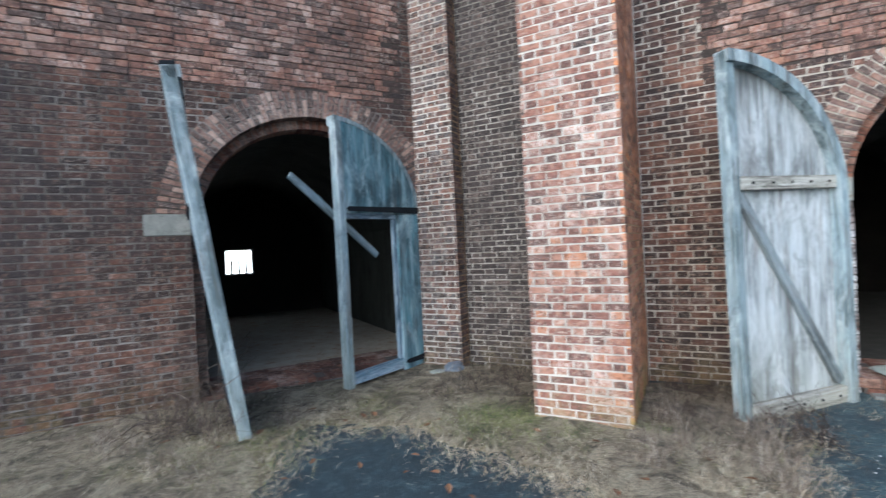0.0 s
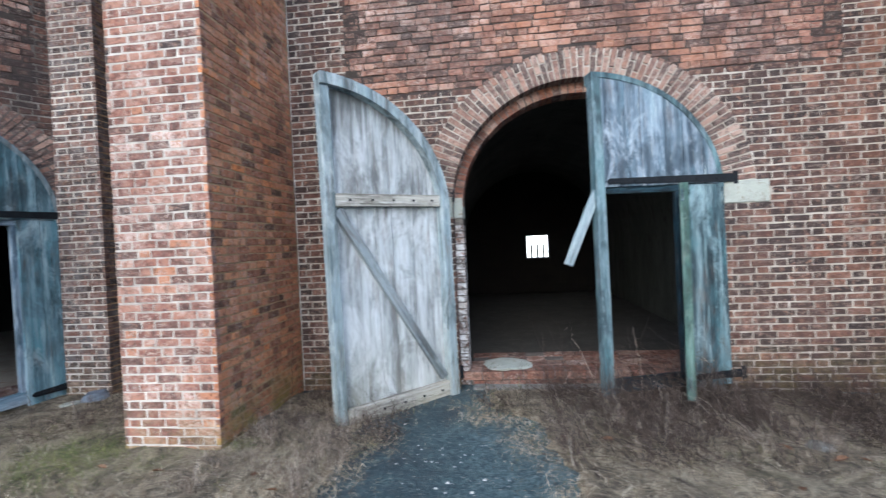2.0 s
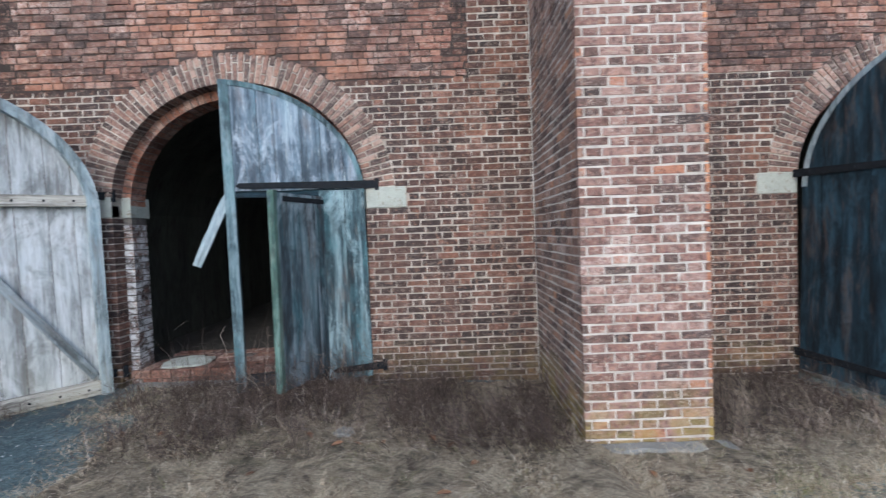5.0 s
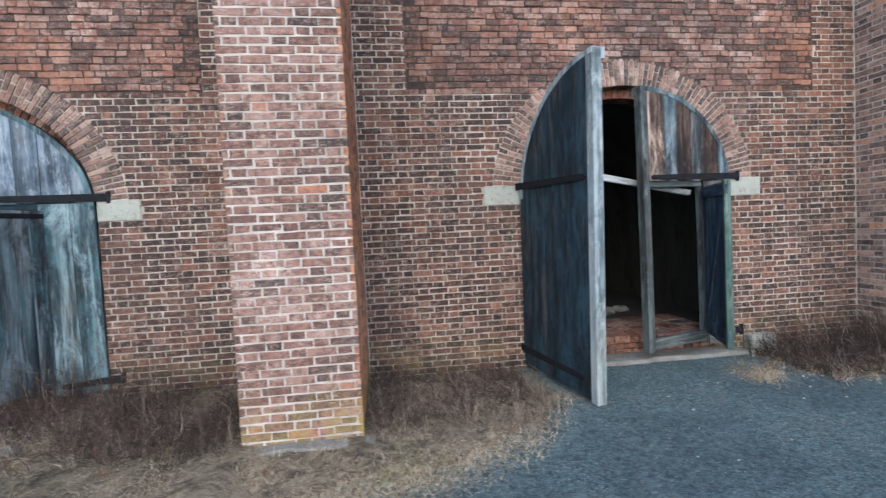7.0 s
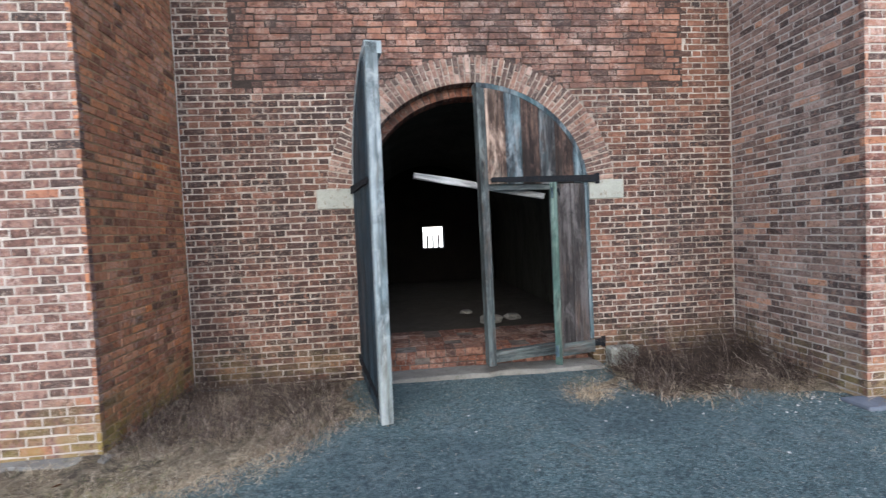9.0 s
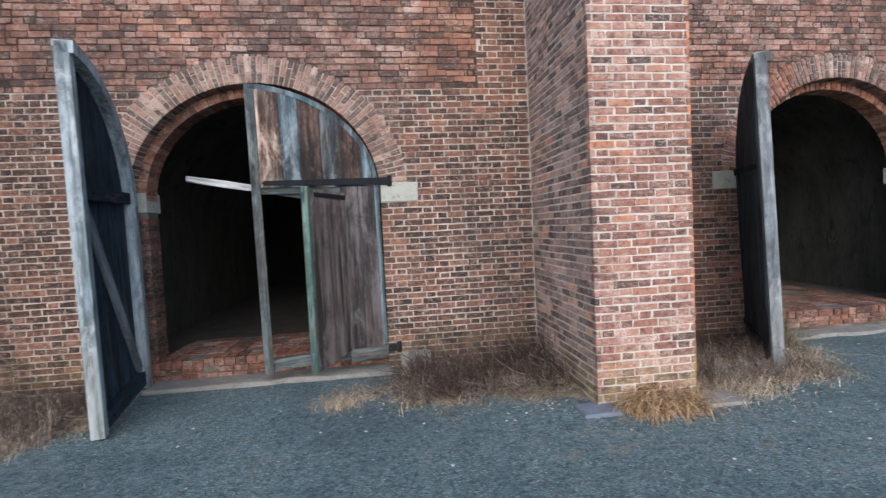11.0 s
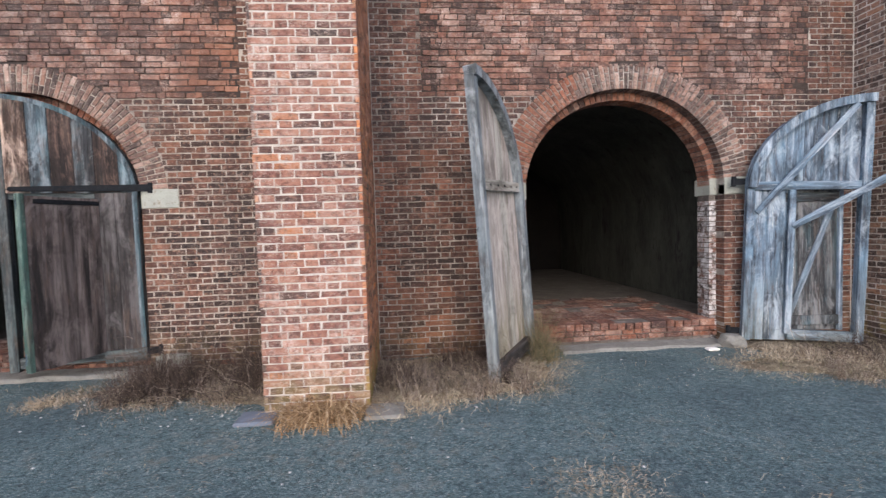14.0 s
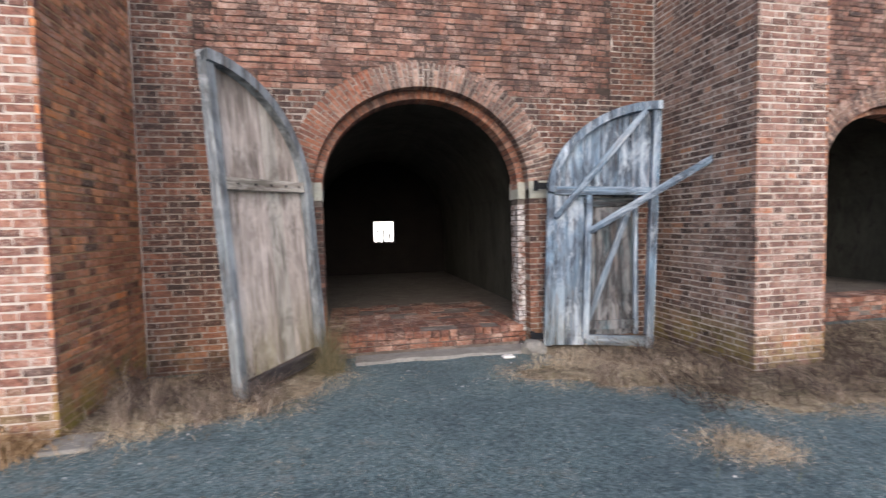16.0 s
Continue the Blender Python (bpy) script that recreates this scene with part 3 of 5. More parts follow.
def wall_bay(name, label, f, u0, u1, uc, panel, mats, seed, ring_mat, jamb_mats, stones=None, z_low=-0.3, parts_from=None, count=150, mortar=None):
    """A stretch of wall with one arched doorway."""
    low_soup, low_piece = mats
    bm = bmesh.new()
    arch_slab(bm, f, u0, u1, z_low, TOP, uc, A1, B1, 0.005, REBATE)
    core = part(name, bm, mortar or M_mortar, None, label)
    tagged(core, category="wall", kind="structure")
    bm = bmesh.new()
    arch_slab(bm, f, u0, u1, z_low, TOP, uc, A0, B0, REBATE, WALL_D)
    part("inner_order", bm, M_mortar_d, core, "inner arch order of sooty red brick")
    p0, p1, pz = panel
    rng = random.Random(seed)

    def gaps(z):
        out = []
        if z < CZ + B2:
            if z > 1.965:
                w = half(A2, B2, z)
            elif z > 1.745:
                w = 1.71
            else:
                w = A1 - 0.01
            out.append((uc - w - 0.006, uc + w + 0.006))
        return out

    tooth = [(rng.choice((0.0, 0.1, 0.2)) + rng.uniform(-0.05, 0.05), rng.choice((0.0, 0.1, 0.2)) + rng.uniform(-0.05, 0.05)) for _ in range(140)]

    def bounds(z):
        k = int((z + 0.3) / COURSE)
        grow = 0.9 * max(0.0, 1 - (z - pz) / 0.35)
        return p0 + tooth[k][0] + grow * abs(noise.noise((k * 1.3, seed, 0.0))), p1 - tooth[k][1] - grow * abs(noise.noise((k * 1.3, seed, 9.0)))

    def gaps_high(z):
        lo, hi = bounds(z)
        return gaps(z) + [(p0 - 1, lo + JOINT), (hi - JOINT, p1 + 1)]

    def gaps_low(z):
        g = gaps(z)
        if z > pz:
            g.append(bounds(z))
        return g

    soup = Soup()
    made = 0
    for a, b, za, zb in courses(u0, u1, z_low, TOP, gaps_low, seed=seed):
        d = rng.uniform(-0.002, 0.003)
        quad = worn(a, b, za, zb, rng)
        deep = 0.03 if za > 1.745 or min(abs(b - uc + A1), abs(a - uc - A1)) > 0.03 else REBATE - 0.002
        if parts_from and parts_from[0] < 0.5 * (a + b) < parts_from[1] and 0.3 < za < parts_from[2] and made < count:
            piece(quad, f, d, deep, low_piece, core)
            made += 1
        else:
            soup.brick(quad, f, d, deep)
    soup.link("brickwork", low_soup, core, "Flemish bond brickwork with pale joints", "stuff")
    # the rubbed panel above the springing: its joints are washed out
    bm = bmesh.new()
    n = 24
    for i in range(n):
        ua, ub = p0 + (p1 - p0) * i / n, p0 + (p1 - p0) * (i + 1) / n

        def under(u):
            x = abs(u - uc)
            return max(pz, CZ + (B2 - 0.03) * math.sqrt(max(0, 1 - (x / (A2 - 0.03)) ** 2)) if x < A2 - 0.03 else pz)

        prism(bm, [(ua, under(ua) + 0.01), (ub, under(ub) + 0.01), (ub, TOP), (ua, TOP)], 0.0025, 0.0048, f)
    part("washed_joints", bm, M_joint, core, "dark washed-out joints")
    soup = Soup()
    for a, b, za, zb in courses(p0, p1, pz, TOP, gaps_high, "running", 0.009, seed=seed + 5):
        soup.brick(worn(a, b, za, zb, rng, 0.0055), f, rng.uniform(-0.011, 0.002), 0.03, 0.004)
    soup.link("weathered_brickwork", M_upper, core, "worn red brick with washed-out joints", "stuff")
    # arch rings
    ring_bricks(f, uc, A1 - 0.005, B1 - 0.005, A2, B2, 72, -0.004, REBATE - 0.002, ring_mat, core, True, seed, 0.021, 0.979, 0.013)
    ring_bricks(f, uc, A0 - 0.005, B0 - 0.005, A1 + 0.02, B1 + 0.02, 52, REBATE - 0.012, WALL_D + 0.003, M_red_p, core, False, seed + 1)
    for side, jm in zip((-1, 1), jamb_mats):
        z = z_low
        while z < CZ - 0.03:
            if not 1.745 - COURSE < z < 1.965:
                x0, x1 = (uc - A1 - 0.02, uc - A0 + 0.005) if side < 0 else (uc + A0 - 0.005, uc + A1 + 0.02)
                piece(((x0, z), (x1, z), (x1, z + COURSE - JOINT), (x0, z + COURSE - JOINT)), f, REBATE - 0.012 + rng.uniform(-0.002, 0.002), WALL_D + 0.003, jm, core)
            z += COURSE
        if stones:
            for a, b, d0, d1, nm in ((A1, 1.71, -0.006, 0.12, "springer"), (A0 - 0.004, A1 + 0.02, REBATE - 0.02, REBATE + 0.3, "springer")):
                bm = bmesh.new()
                xs = (uc + side * a, uc + side * b)
                prism(bm, [(min(xs), 1.748), (max(xs), 1.748), (max(xs), 1.962), (min(xs), 1.962)], d0, d1, f)
                soften(bm, 0.006)
                part(nm, bm, stones, core, "sandstone springer block")
    return core

# ---------------------------------------------------------------- the wall and its piers
W = 5.36
ARCHES = (2.56, 9.57, 16.58, 23.6)
PIERS = ((-1.22, -0.42, 3.87), (5.58, 6.49, 3.82), (12.6, 13.5, 3.8), (19.62, 20.48, 3.79))
face = flat_map((0, W), (1, 0))


def ring_plain(lo, rng):
    return M_ring_p


def ring_red(lo, rng):
    return M_red_p if lo > 0.62 + rng.uniform(-0.03, 0.03) else M_ring_p


bays = [
    ("wall_2", "soot-darkened red brick wall with an arched doorway", -0.42, 5.58, ARCHES[0], (0.2, 4.95, 3.02), (M_mix_s, M_mix_sp), ring_plain, (M_lime_p, M_mix_p), (3.87, 5.5, 2.0)),
    ("wall_3", "red brick wall with an arched doorway and pale springers", 6.49, 12.6, ARCHES[1], (7.05, 12.02, 2.98), (M_mix, M_mix_p), ring_plain, (M_mix_p, M_mix_p), (6.6, 8.2, 2.0)),
    ("wall_4", "dark red brick wall with an open arched doorway", 13.5, 19.62, ARCHES[2], (14.1, 19.0, 2.98), (M_wall, M_wall_p), ring_red, (M_wall_p, M_lime_p), (13.5, 15.2, 2.0)),
    ("wall_5", "red brick wall with an arched doorway, mostly hidden", 20.48, 26.8, ARCHES[3], (21.1, 26.2, 2.98), (M_mix, M_mix_p), ring_plain, (M_mix_p, M_mix_p), None),
]
for i, (name, label, u0, u1, uc, panel, mats, ring, jambs, pf) in enumerate(bays):
    wall_bay(name, label, face, u0, u1, uc, panel, mats, 11 + i, ring, jambs, M_stone, -0.3, pf, 150, M_mortar_m if name == "wall_4" else M_mortar)


def plain_wall(name, label, f, u0, u1, mats, seed, depth=0.3, z1=TOP, mortar=None):
    bm = bmesh.new()
    prism(bm, [(u0, -0.3), (u1, -0.3), (u1, z1), (u0, z1)], 0.005, depth, f)
    core = part(name, bm, mortar or M_mortar_m, None, label)
    rng = random.Random(seed)
    s = Soup()
    for a, b, za, zb in courses(u0, u1, -0.3, z1, lambda z: (), seed=seed):
        s.brick(worn(a, b, za, zb, rng), f, rng.uniform(-0.002, 0.003), 0.03)
    s.link("brickwork", mats, core, "Flemish bond brickwork", "stuff")
    return core


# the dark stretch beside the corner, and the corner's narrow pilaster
tagged(plain_wall("wall_1", "near-black brick wall beside the inner corner", face, -2.5, -1.22, M_near_black, 31), category="wall", kind="structure")
PIL_Y = 5.14


def pier(name, label, x0, x1, y, seed, mats, single, n_parts=260):
    """A brick pier that stands out from the wall: front and two sides of bricks over a core."""
    bm = bmesh.new()
    box(bm, x0 + 0.005, x1 - 0.005, y + 0.005, W + 0.2, -0.3, TOP)
    core = part(name, bm, M_mortar_l, None, label)
    tagged(core, category="pier", kind="structure")
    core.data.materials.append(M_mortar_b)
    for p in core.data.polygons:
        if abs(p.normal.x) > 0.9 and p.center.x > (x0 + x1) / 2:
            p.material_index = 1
    rng = random.Random(seed)
    s1 = Soup()
    made = 0
    w = x1 - x0
    s2 = Soup()
    fr = flat_map((x0, y), (1, 0))
    n = max(1, round((w - 0.205) / 0.327))
    for a, b, za, zb in courses(0, w, -0.3, TOP, lambda z: (), seed=seed, k_size=(w + JOINT) / (n * 0.327 + 0.216)):
        a, b = max(0.0, a), min(w, b)
        if w - b < 0.012:
            b = w
        quad = worn(a, b, za, zb, rng)
        d = rng.uniform(-0.002, 0.003)
        if za > -0.1 and made < n_parts:
            piece(quad, fr, d, 0.05, single, core)
            made += 1
        else:
            s2.brick(quad, fr, d, 0.05)
    s3 = Soup()
    for f, u1, s in ((flat_map((x0, W), (0, -1)), W - y, s1), (flat_map((x1, y), (0, 1)), W - y, s3)):
        for a, b, za, zb in courses(0, u1, -0.3, TOP, lambda z: (), seed=seed + 2):
            s.brick(worn(a, b, za, zb, rng), f, rng.uniform(-0.002, 0.003), 0.03)
    s2.link("upper_brickwork", mats, core, "pale red bricks with wide lime joints", "stuff")
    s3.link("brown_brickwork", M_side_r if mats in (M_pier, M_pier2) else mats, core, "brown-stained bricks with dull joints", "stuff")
    s1.link("brickwork", (M_side_lit if name == "pier_3" else M_side) if mats in (M_pier, M_pier2) else mats, core, "pale red bricks with wide lime joints", "stuff")
    return core


pier("pier_1", "pale red brick pier with black headers and lime stains", *PIERS[0], 41, M_pier, M_pier_p)
pier("pier_2", "pink-stained brick pier, mossy at its foot", *PIERS[1], 42, M_pier2, M_pier2_p)
pier("pier_3", "orange-red brick pier with lime stains", *PIERS[2], 43, M_pier, M_pier_p)
pier("pier_4", "weathered red brick pier with moss at its foot", *PIERS[3], 44, M_pier2, M_pier2_p, 200)
pier("pilaster", "narrow brick pilaster in the inner corner", -3.05, -2.5, PIL_Y, 45, M_pil, M_pil_p, 60)

# pale lime fillets in the corners between piers and wall
for k, (x, yf) in enumerate(((-0.42, 0), (5.58, 0), (6.49, 0), (12.6, 0), (13.5, 0), (19.62, 0))):
    sgn = 1 if k % 2 == 0 else -1
    bm = bmesh.new()
    n = 60
    prev = None
    rr = random.Random(80 + k)
    for i in range(n + 1):
        z = -0.1 + (TOP + 0.05) * i / n
        e = rr.uniform(0.006, 0.013)
        row = [bm.verts.new((x + sgn * e, W - 0.003, z)), bm.verts.new((x + sgn * e * 0.6, W - e * 0.6, z)), bm.verts.new((x + sgn * 0.003, W - e, z))]
        if prev:
            for a in (0, 1):
                bm.faces.new((prev[a], prev[a + 1], row[a + 1], row[a]))
        prev = row
    bmesh.ops.recalc_face_normals(bm, faces=bm.faces)
    tagged(part("trim_fillet", bm, M_mortar_l, None, "pale lime fillet in the corner of pier and wall"), category="trim", kind="structure")

# the wall that turns off from the corner
PHI = radians(34)
UA = (math.sin(PHI), math.cos(PHI))
OA = (-3.05, 5.16)
face_a = flat_map(OA, UA)
AC = -1.27
wall_bay("wall_0", "sooty brick wall toned dark for shade, turning off at the corner, with an arched doorway", face_a, -6.5, 0.0, AC, (-6.0, -0.15, 3.3), (M_soot_shade, M_soot_shade_p), 17, ring_plain, (M_ring_p, M_ring_p), M_conc, -0.3, (-4.4, -2.6, 1.6), 120, M_mortar_d)

# ---------------------------------------------------------------- the vaulted chambers behind the doors


def chamber(name, f, uc, floor_z, wx, far=7.55, win=(0.62, 0.64, 1.3), floor_mat=None):
    bm = bmesh.new()
    n = 16
    hw, sp = 1.75, 1.5
    sec = [(-hw, -0.2)] + [(-hw * math.cos(math.pi * i / n), sp + 1.75 * math.sin(math.pi * i / n)) for i in range(n + 1)] + [(hw, -0.2)]
    out = [(u * 1.15, z + (0.25 if z > 0 else 0)) for u, z in sec]
    rings = []
    for d in (WALL_D - 0.01, far):
        rings.append(([bm.verts.new(f(uc + u, z, d)) for u, z in sec], [bm.verts.new(f(uc + u, z, d)) for u, z in out]))
    for i in range(len(sec) - 1):
        bm.faces.new((rings[0][0][i], rings[0][0][i + 1], rings[1][0][i + 1], rings[1][0][i]))
        bm.faces.new((rings[0][1][i + 1], rings[0][1][i], rings[1][1][i], rings[1][1][i + 1]))
    part("ceiling_vault" + name, bm, M_vault_shade, None, "sooty plastered barrel vault, darkened for the unlit inside")
    tagged(bpy.data.objects["ceiling_vault" + name], category="ceiling", kind="structure")
    bm = bmesh.new()
    prism(bm, [(uc - hw, -0.3), (uc + hw, -0.3), (uc + hw, floor_z), (uc - hw, floor_z)], WALL_D, far, f)
    tagged(part("floor" + name, bm, floor_mat or M_floor, None, "earth floor of the chamber"), category="floor", kind="structure")
    ww, wh, wz = win
    x0, x1, z0, z1 = uc + wx - ww / 2, uc + wx + ww / 2, wz - wh / 2, wz + wh / 2
    bm = bmesh.new()
    for q in ([(uc - 2.1, -0.3), (x0, -0.3), (x0, 3.6), (uc - 2.1, 3.6)], [(x1, -0.3), (uc + 2.1, -0.3), (uc + 2.1, 3.6), (x1, 3.6)], [(x0, -0.3), (x1, -0.3), (x1, z0), (x0, z0)], [(x0, z1), (x1, z1), (x1, 3.6), (x0, 3.6)]):
        prism(bm, q, far, far + 0.35, f)
    tagged(part("wall_back" + name, bm, M_back_shade, None, "dark back wall of the chamber with a small window"), category="wall", kind="structure")
    # the window: frame and short bars
    win_ob = tagged(new("window" + name), "small bright barred window in the back wall", "window", kind="structure")
    for q in ([(x0, z0), (x0 + 0.04, z0), (x0 + 0.04, z1), (x0, z1)], [(x1 - 0.04, z0), (x1, z0), (x1, z1), (x1 - 0.04, z1)], [(x0 + 0.04, z1 - 0.04), (x1 - 0.04, z1 - 0.04), (x1 - 0.04, z1), (x0 + 0.04, z1)], [(x0 + 0.04, z0), (x1 - 0.04, z0), (x1 - 0.04, z0 + 0.04), (x0 + 0.04, z0 + 0.04)]):
        bm = bmesh.new()
        prism(bm, q, far + 0.1, far + 0.16, f)
        part("window_frame", bm, M_brown, win_ob)
    for k in (0.25, 0.5, 0.75):
        u = x0 + (x1 - x0) * k
        bm = bmesh.new()
        prism(bm, [(u - 0.024, z0 + 0.04), (u + 0.024, z0 + 0.04), (u + 0.024, z0 + 0.38), (u - 0.024, z0 + 0.38)], far + 0.12, far + 0.14, f)
        part("bar", bm, M_iron, win_ob, "short iron bar")
    bm = bmesh.new()
    prism(bm, [(x0 - 1.0, z0 - 0.8), (x1 + 1.0, z0 - 0.8), (x1 + 1.0, z1 + 0.8), (x0 - 1.0, z1 + 0.8)], far + 0.9, far + 0.92, f)
    tagged(part("backdrop" + name, bm, M_glow, None, "bright daylight beyond the window"), category="sky", kind="structure")


mat_glow = bpy.data.materials.new("daylight_haze")
mat_glow.use_nodes = True
mat_glow.node_tree.nodes["Principled BSDF"].inputs["Base Color"].default_value = (0.8, 0.8, 0.78, 1)
mat_glow.node_tree.nodes["Principled BSDF"].inputs["Emission Color"].default_value = (1.0, 0.98, 0.92, 1)
mat_glow.node_tree.nodes["Principled BSDF"].inputs["Emission Strength"].default_value = 2.5
M_glow = mat_glow
FLOORS = (0.11, 0.1, 0.13, 0.22)
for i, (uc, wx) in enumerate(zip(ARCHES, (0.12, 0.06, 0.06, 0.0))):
    chamber("_%d" % (i + 2), face, uc, FLOORS[i], wx, floor_mat=M_earth_shade if i < 2 else None)
chamber("_1", face_a, AC, 0.03, -0.28, 7.2, (0.68, 0.66, 1.36), M_lit_dust)

# roof and outer closing walls: unseen, added to keep light out of the chambers
bm = bmesh.new()
prism(bm, [(-12, 9.5), (-6.6, -0.2), (-3.05, 5.3), (27, 5.45), (27, 14), (-12, 15.5)], TOP, TOP + 0.2, lambda u, v, d: (u, v, d))
tagged(part("roof", bm, M_conc, None, "flat grey roof slab, unseen, added to close off the chambers"), category="roof", kind="structure")
bm = bmesh.new()
box(bm, 26.8, 27.1, 3.8, 14, -0.3, TOP)
tagged(part("wall_end", bm, M_mortar_d, None, "plain brick end wall, unseen, added to close the row"), category="wall", kind="structure")

# sills and steps at the doorways
def slab(name, label, f, u0, u1, d0, d1, z0, z1, mat, category, soft=0.012):
    bm = bmesh.new()
    n = 22
    rows = []
    for i in range(n + 1):
        u = u0 + (u1 - u0) * i / n
        e = 0.06 * noise.noise((u * 2.3, 3.1, d0)) + 0.025 * noise.noise((u * 9, 1.0, d0))
        t = 0.016 * noise.noise((u * 3.1, 7.7, d0)) + 0.006 * noise.noise((u * 12, 2.0, d0))
        rows.append([bm.verts.new(f(u, z, d)) for z, d in ((z0, d0 + e), (z1 + t - soft, d0 + e), (z1 + t, d0 + e + soft), (z1 + t * 0.3, d1), (z0, d1))])
    for a, b in zip(rows, rows[1:]):
        for k in range(5):
            bm.faces.new((a[k], a[(k + 1) % 5], b[(k + 1) % 5], b[k]))
    bm.faces.new(rows[0])
    bm.faces.new(rows[-1])
    bmesh.ops.recalc_face_normals(bm, faces=bm.faces)
    return tagged(part(name, bm, mat, None, label), category=category, kind="structure")


slab("sill_1", "pale worn stone sill before the doorway", face, 8.35, 10.9, -0.2, 0.1, -0.3, -0.085, M_conc, "sill")
slab("sill_2", "grey concrete sill before the open doorway", face, 15.7, 17.8, -0.2, 0.12, -0.3, -0.104, M_conc, "sill", 0.03)
slab("sill_3", "worn stone sill overgrown with weeds", face, 1.4, 3.8, -0.05, 0.12, -0.3, 0.0, M_conc, "sill")
slab("sill_4", "worn earth-stained stone sill", face_a, AC - 1.25, AC + 1.25, -0.1, 0.12, -0.3, 0.0, M_conc, "sill")


def brick_step(name, label, f, uc, z_top, z_low, seed, rows=4):
    """A threshold of bricks on edge between the jambs."""
    root = tagged(new(name), label, "step", kind="structure")
    bm = bmesh.new()
    prism(bm, [(uc - A0 + 0.02, -0.3), (uc + A0 - 0.02, -0.3), (uc + A0 - 0.02, z_top - 0.012), (uc - A0 + 0.02, z_top - 0.012)], REBATE - 0.03, REBATE + 0.2 * rows, f)
    part("bed", bm, M_mortar_d, root)
    rng = random.Random(seed)
    u = uc - A1 + 0.02
    while u < uc + A1 - 0.05:
        w = rng.choice((0.1, 0.1, 0.2))
        w = min(w, uc + A1 - 0.02 - u)
        drop = rng.choice((0, 0, 0, 0.004, 0.012))
        d = REBATE - 0.06 + rng.uniform(-0.006, 0.008)
        piece(((u, z_top - 0.085 - drop), (u + w, z_top - 0.085 - drop), (u + w, z_top - drop), (u, z_top - drop)), f, d, d + 0.25, M_step_p, root)
        u += w + 0.012
    z = z_top - 0.095
    while z > z_low:
        u = uc - A1 + 0.02
        while u < uc + A1 - 0.05:
            w = min(rng.choice((0.1, 0.2, 0.2, 0.15)), uc + A1 - 0.02 - u)
            d = REBATE - 0.05 + rng.uniform(-0.006, 0.008)
            if rng.random() > 0.08:
                piece(((u, z - 0.058), (u + w, z - 0.058), (u + w, z), (u, z)), f, d, d + 0.2, M_step_p, root)
            u += w + 0.012
        z -= 0.068
    for r in range(1, rows):
        u = uc - A0
        while u < uc + A0 - 0.05:
            w = min(0.2, uc + A0 - u)
            if rng.random() < 0.04 * r:
                u += w
                continue
            d = REBATE + 0.2 * r
            piece(((u, z_top - 0.05), (u + w, z_top - 0.05), (u + w, z_top + rng.uniform(-0.006, 0.002)), (u, z_top + rng.uniform(-0.006, 0.002))), f, d, d + 0.19, M_pave_p, root)
            u += w + 0.012


brick_step("step_1", "broken red brick threshold step", face, ARCHES[1], 0.12, -0.1, 51, 5)
brick_step("step_2", "worn red brick threshold step", face, ARCHES[2], 0.15, -0.08, 52, 10)
brick_step("step_3", "red brick threshold half hidden by weeds", face, ARCHES[0], 0.13, 0.0, 53)
brick_step("step_4", "crumbling brick threshold covered with dust", face_a, AC, 0.05, -0.05, 54)

brick_step("step_5", "earth-stained brick threshold of the far doorway", face, ARCHES[3], 0.23, -0.1, 55, 2)

# ---------------------------------------------------------------- door leaves
LW, LC, LB = 1.3, 1.88, 1.15


def curve_v(u, lb=LB, w=LW):
    return LC + lb * math.sqrt(max(0.0, 1 - ((w - u) / w) ** 2))


def leaf_root(name, label, hinge, free, z0, sag, lean):
    dx, dy = free[0] - hinge[0], free[1] - hinge[1]
    root = tagged(new(name), label, "door leaf")
    root.matrix_world = pose(hinge[0], hinge[1], z0, 0, 0, math.degrees(math.atan2(dy, dx))) @ pose(0, 0, 0, lean, sag, 0)
    return root


def boards(f, root, u0, u1, low, high, d0, d1, mat, rng, width=0.2, name="board"):
    """Upright boards side by side; low and high give their ends over u."""
    n = max(1, round((u1 - u0) / width))
    cuts = [u0] + [u0 + (u1 - u0) * (i + rng.uniform(-0.15, 0.15)) / n for i in range(1, n)] + [u1]
    for k, (a, b) in enumerate(zip(cuts, cuts[1:])):
        a, b = a + 0.0027, b - 0.0027
        bm = bmesh.new()
        us = [a + (b - a) * k / 4 for k in range(5)]
        j = rng.uniform(0, 0.012)
        top = [(u, high(u)) for u in us[::-1]]
        d = rng.uniform(-0.003, 0.003)
        prism(bm, [(a, low(a) + j), (b, low(b) + j + rng.uniform(-0.006, 0.006))] + top, d0 + d, d1 + d, f)
        bmesh.ops.recalc_face_normals(bm, faces=bm.faces)
        part(name, bm, mat[k % len(mat)] if isinstance(mat, tuple) else mat, root)


def bar(f, root, name, p, q, w, d0, d1, mat, label=""):
    """A straight batten from p to q (u, v), of width w, with its grain along it."""
    dx, dz = q[0] - p[0], q[1] - p[1]
    l = math.hypot(dx, dz)
    s = f(0, 0, 1)[1]
    bm = bmesh.new()
    prism(bm, [(-w / 2, 0), (w / 2, 0), (w / 2, l), (-w / 2, l)], d0, d1, lambda a, b, d: (a, s * d, b))
    soften(bm, 0.005)
    return part(name, bm, mat, root, label, pose(p[0], 0, p[1], 0, math.degrees(math.atan2(dx, dz)), 0))


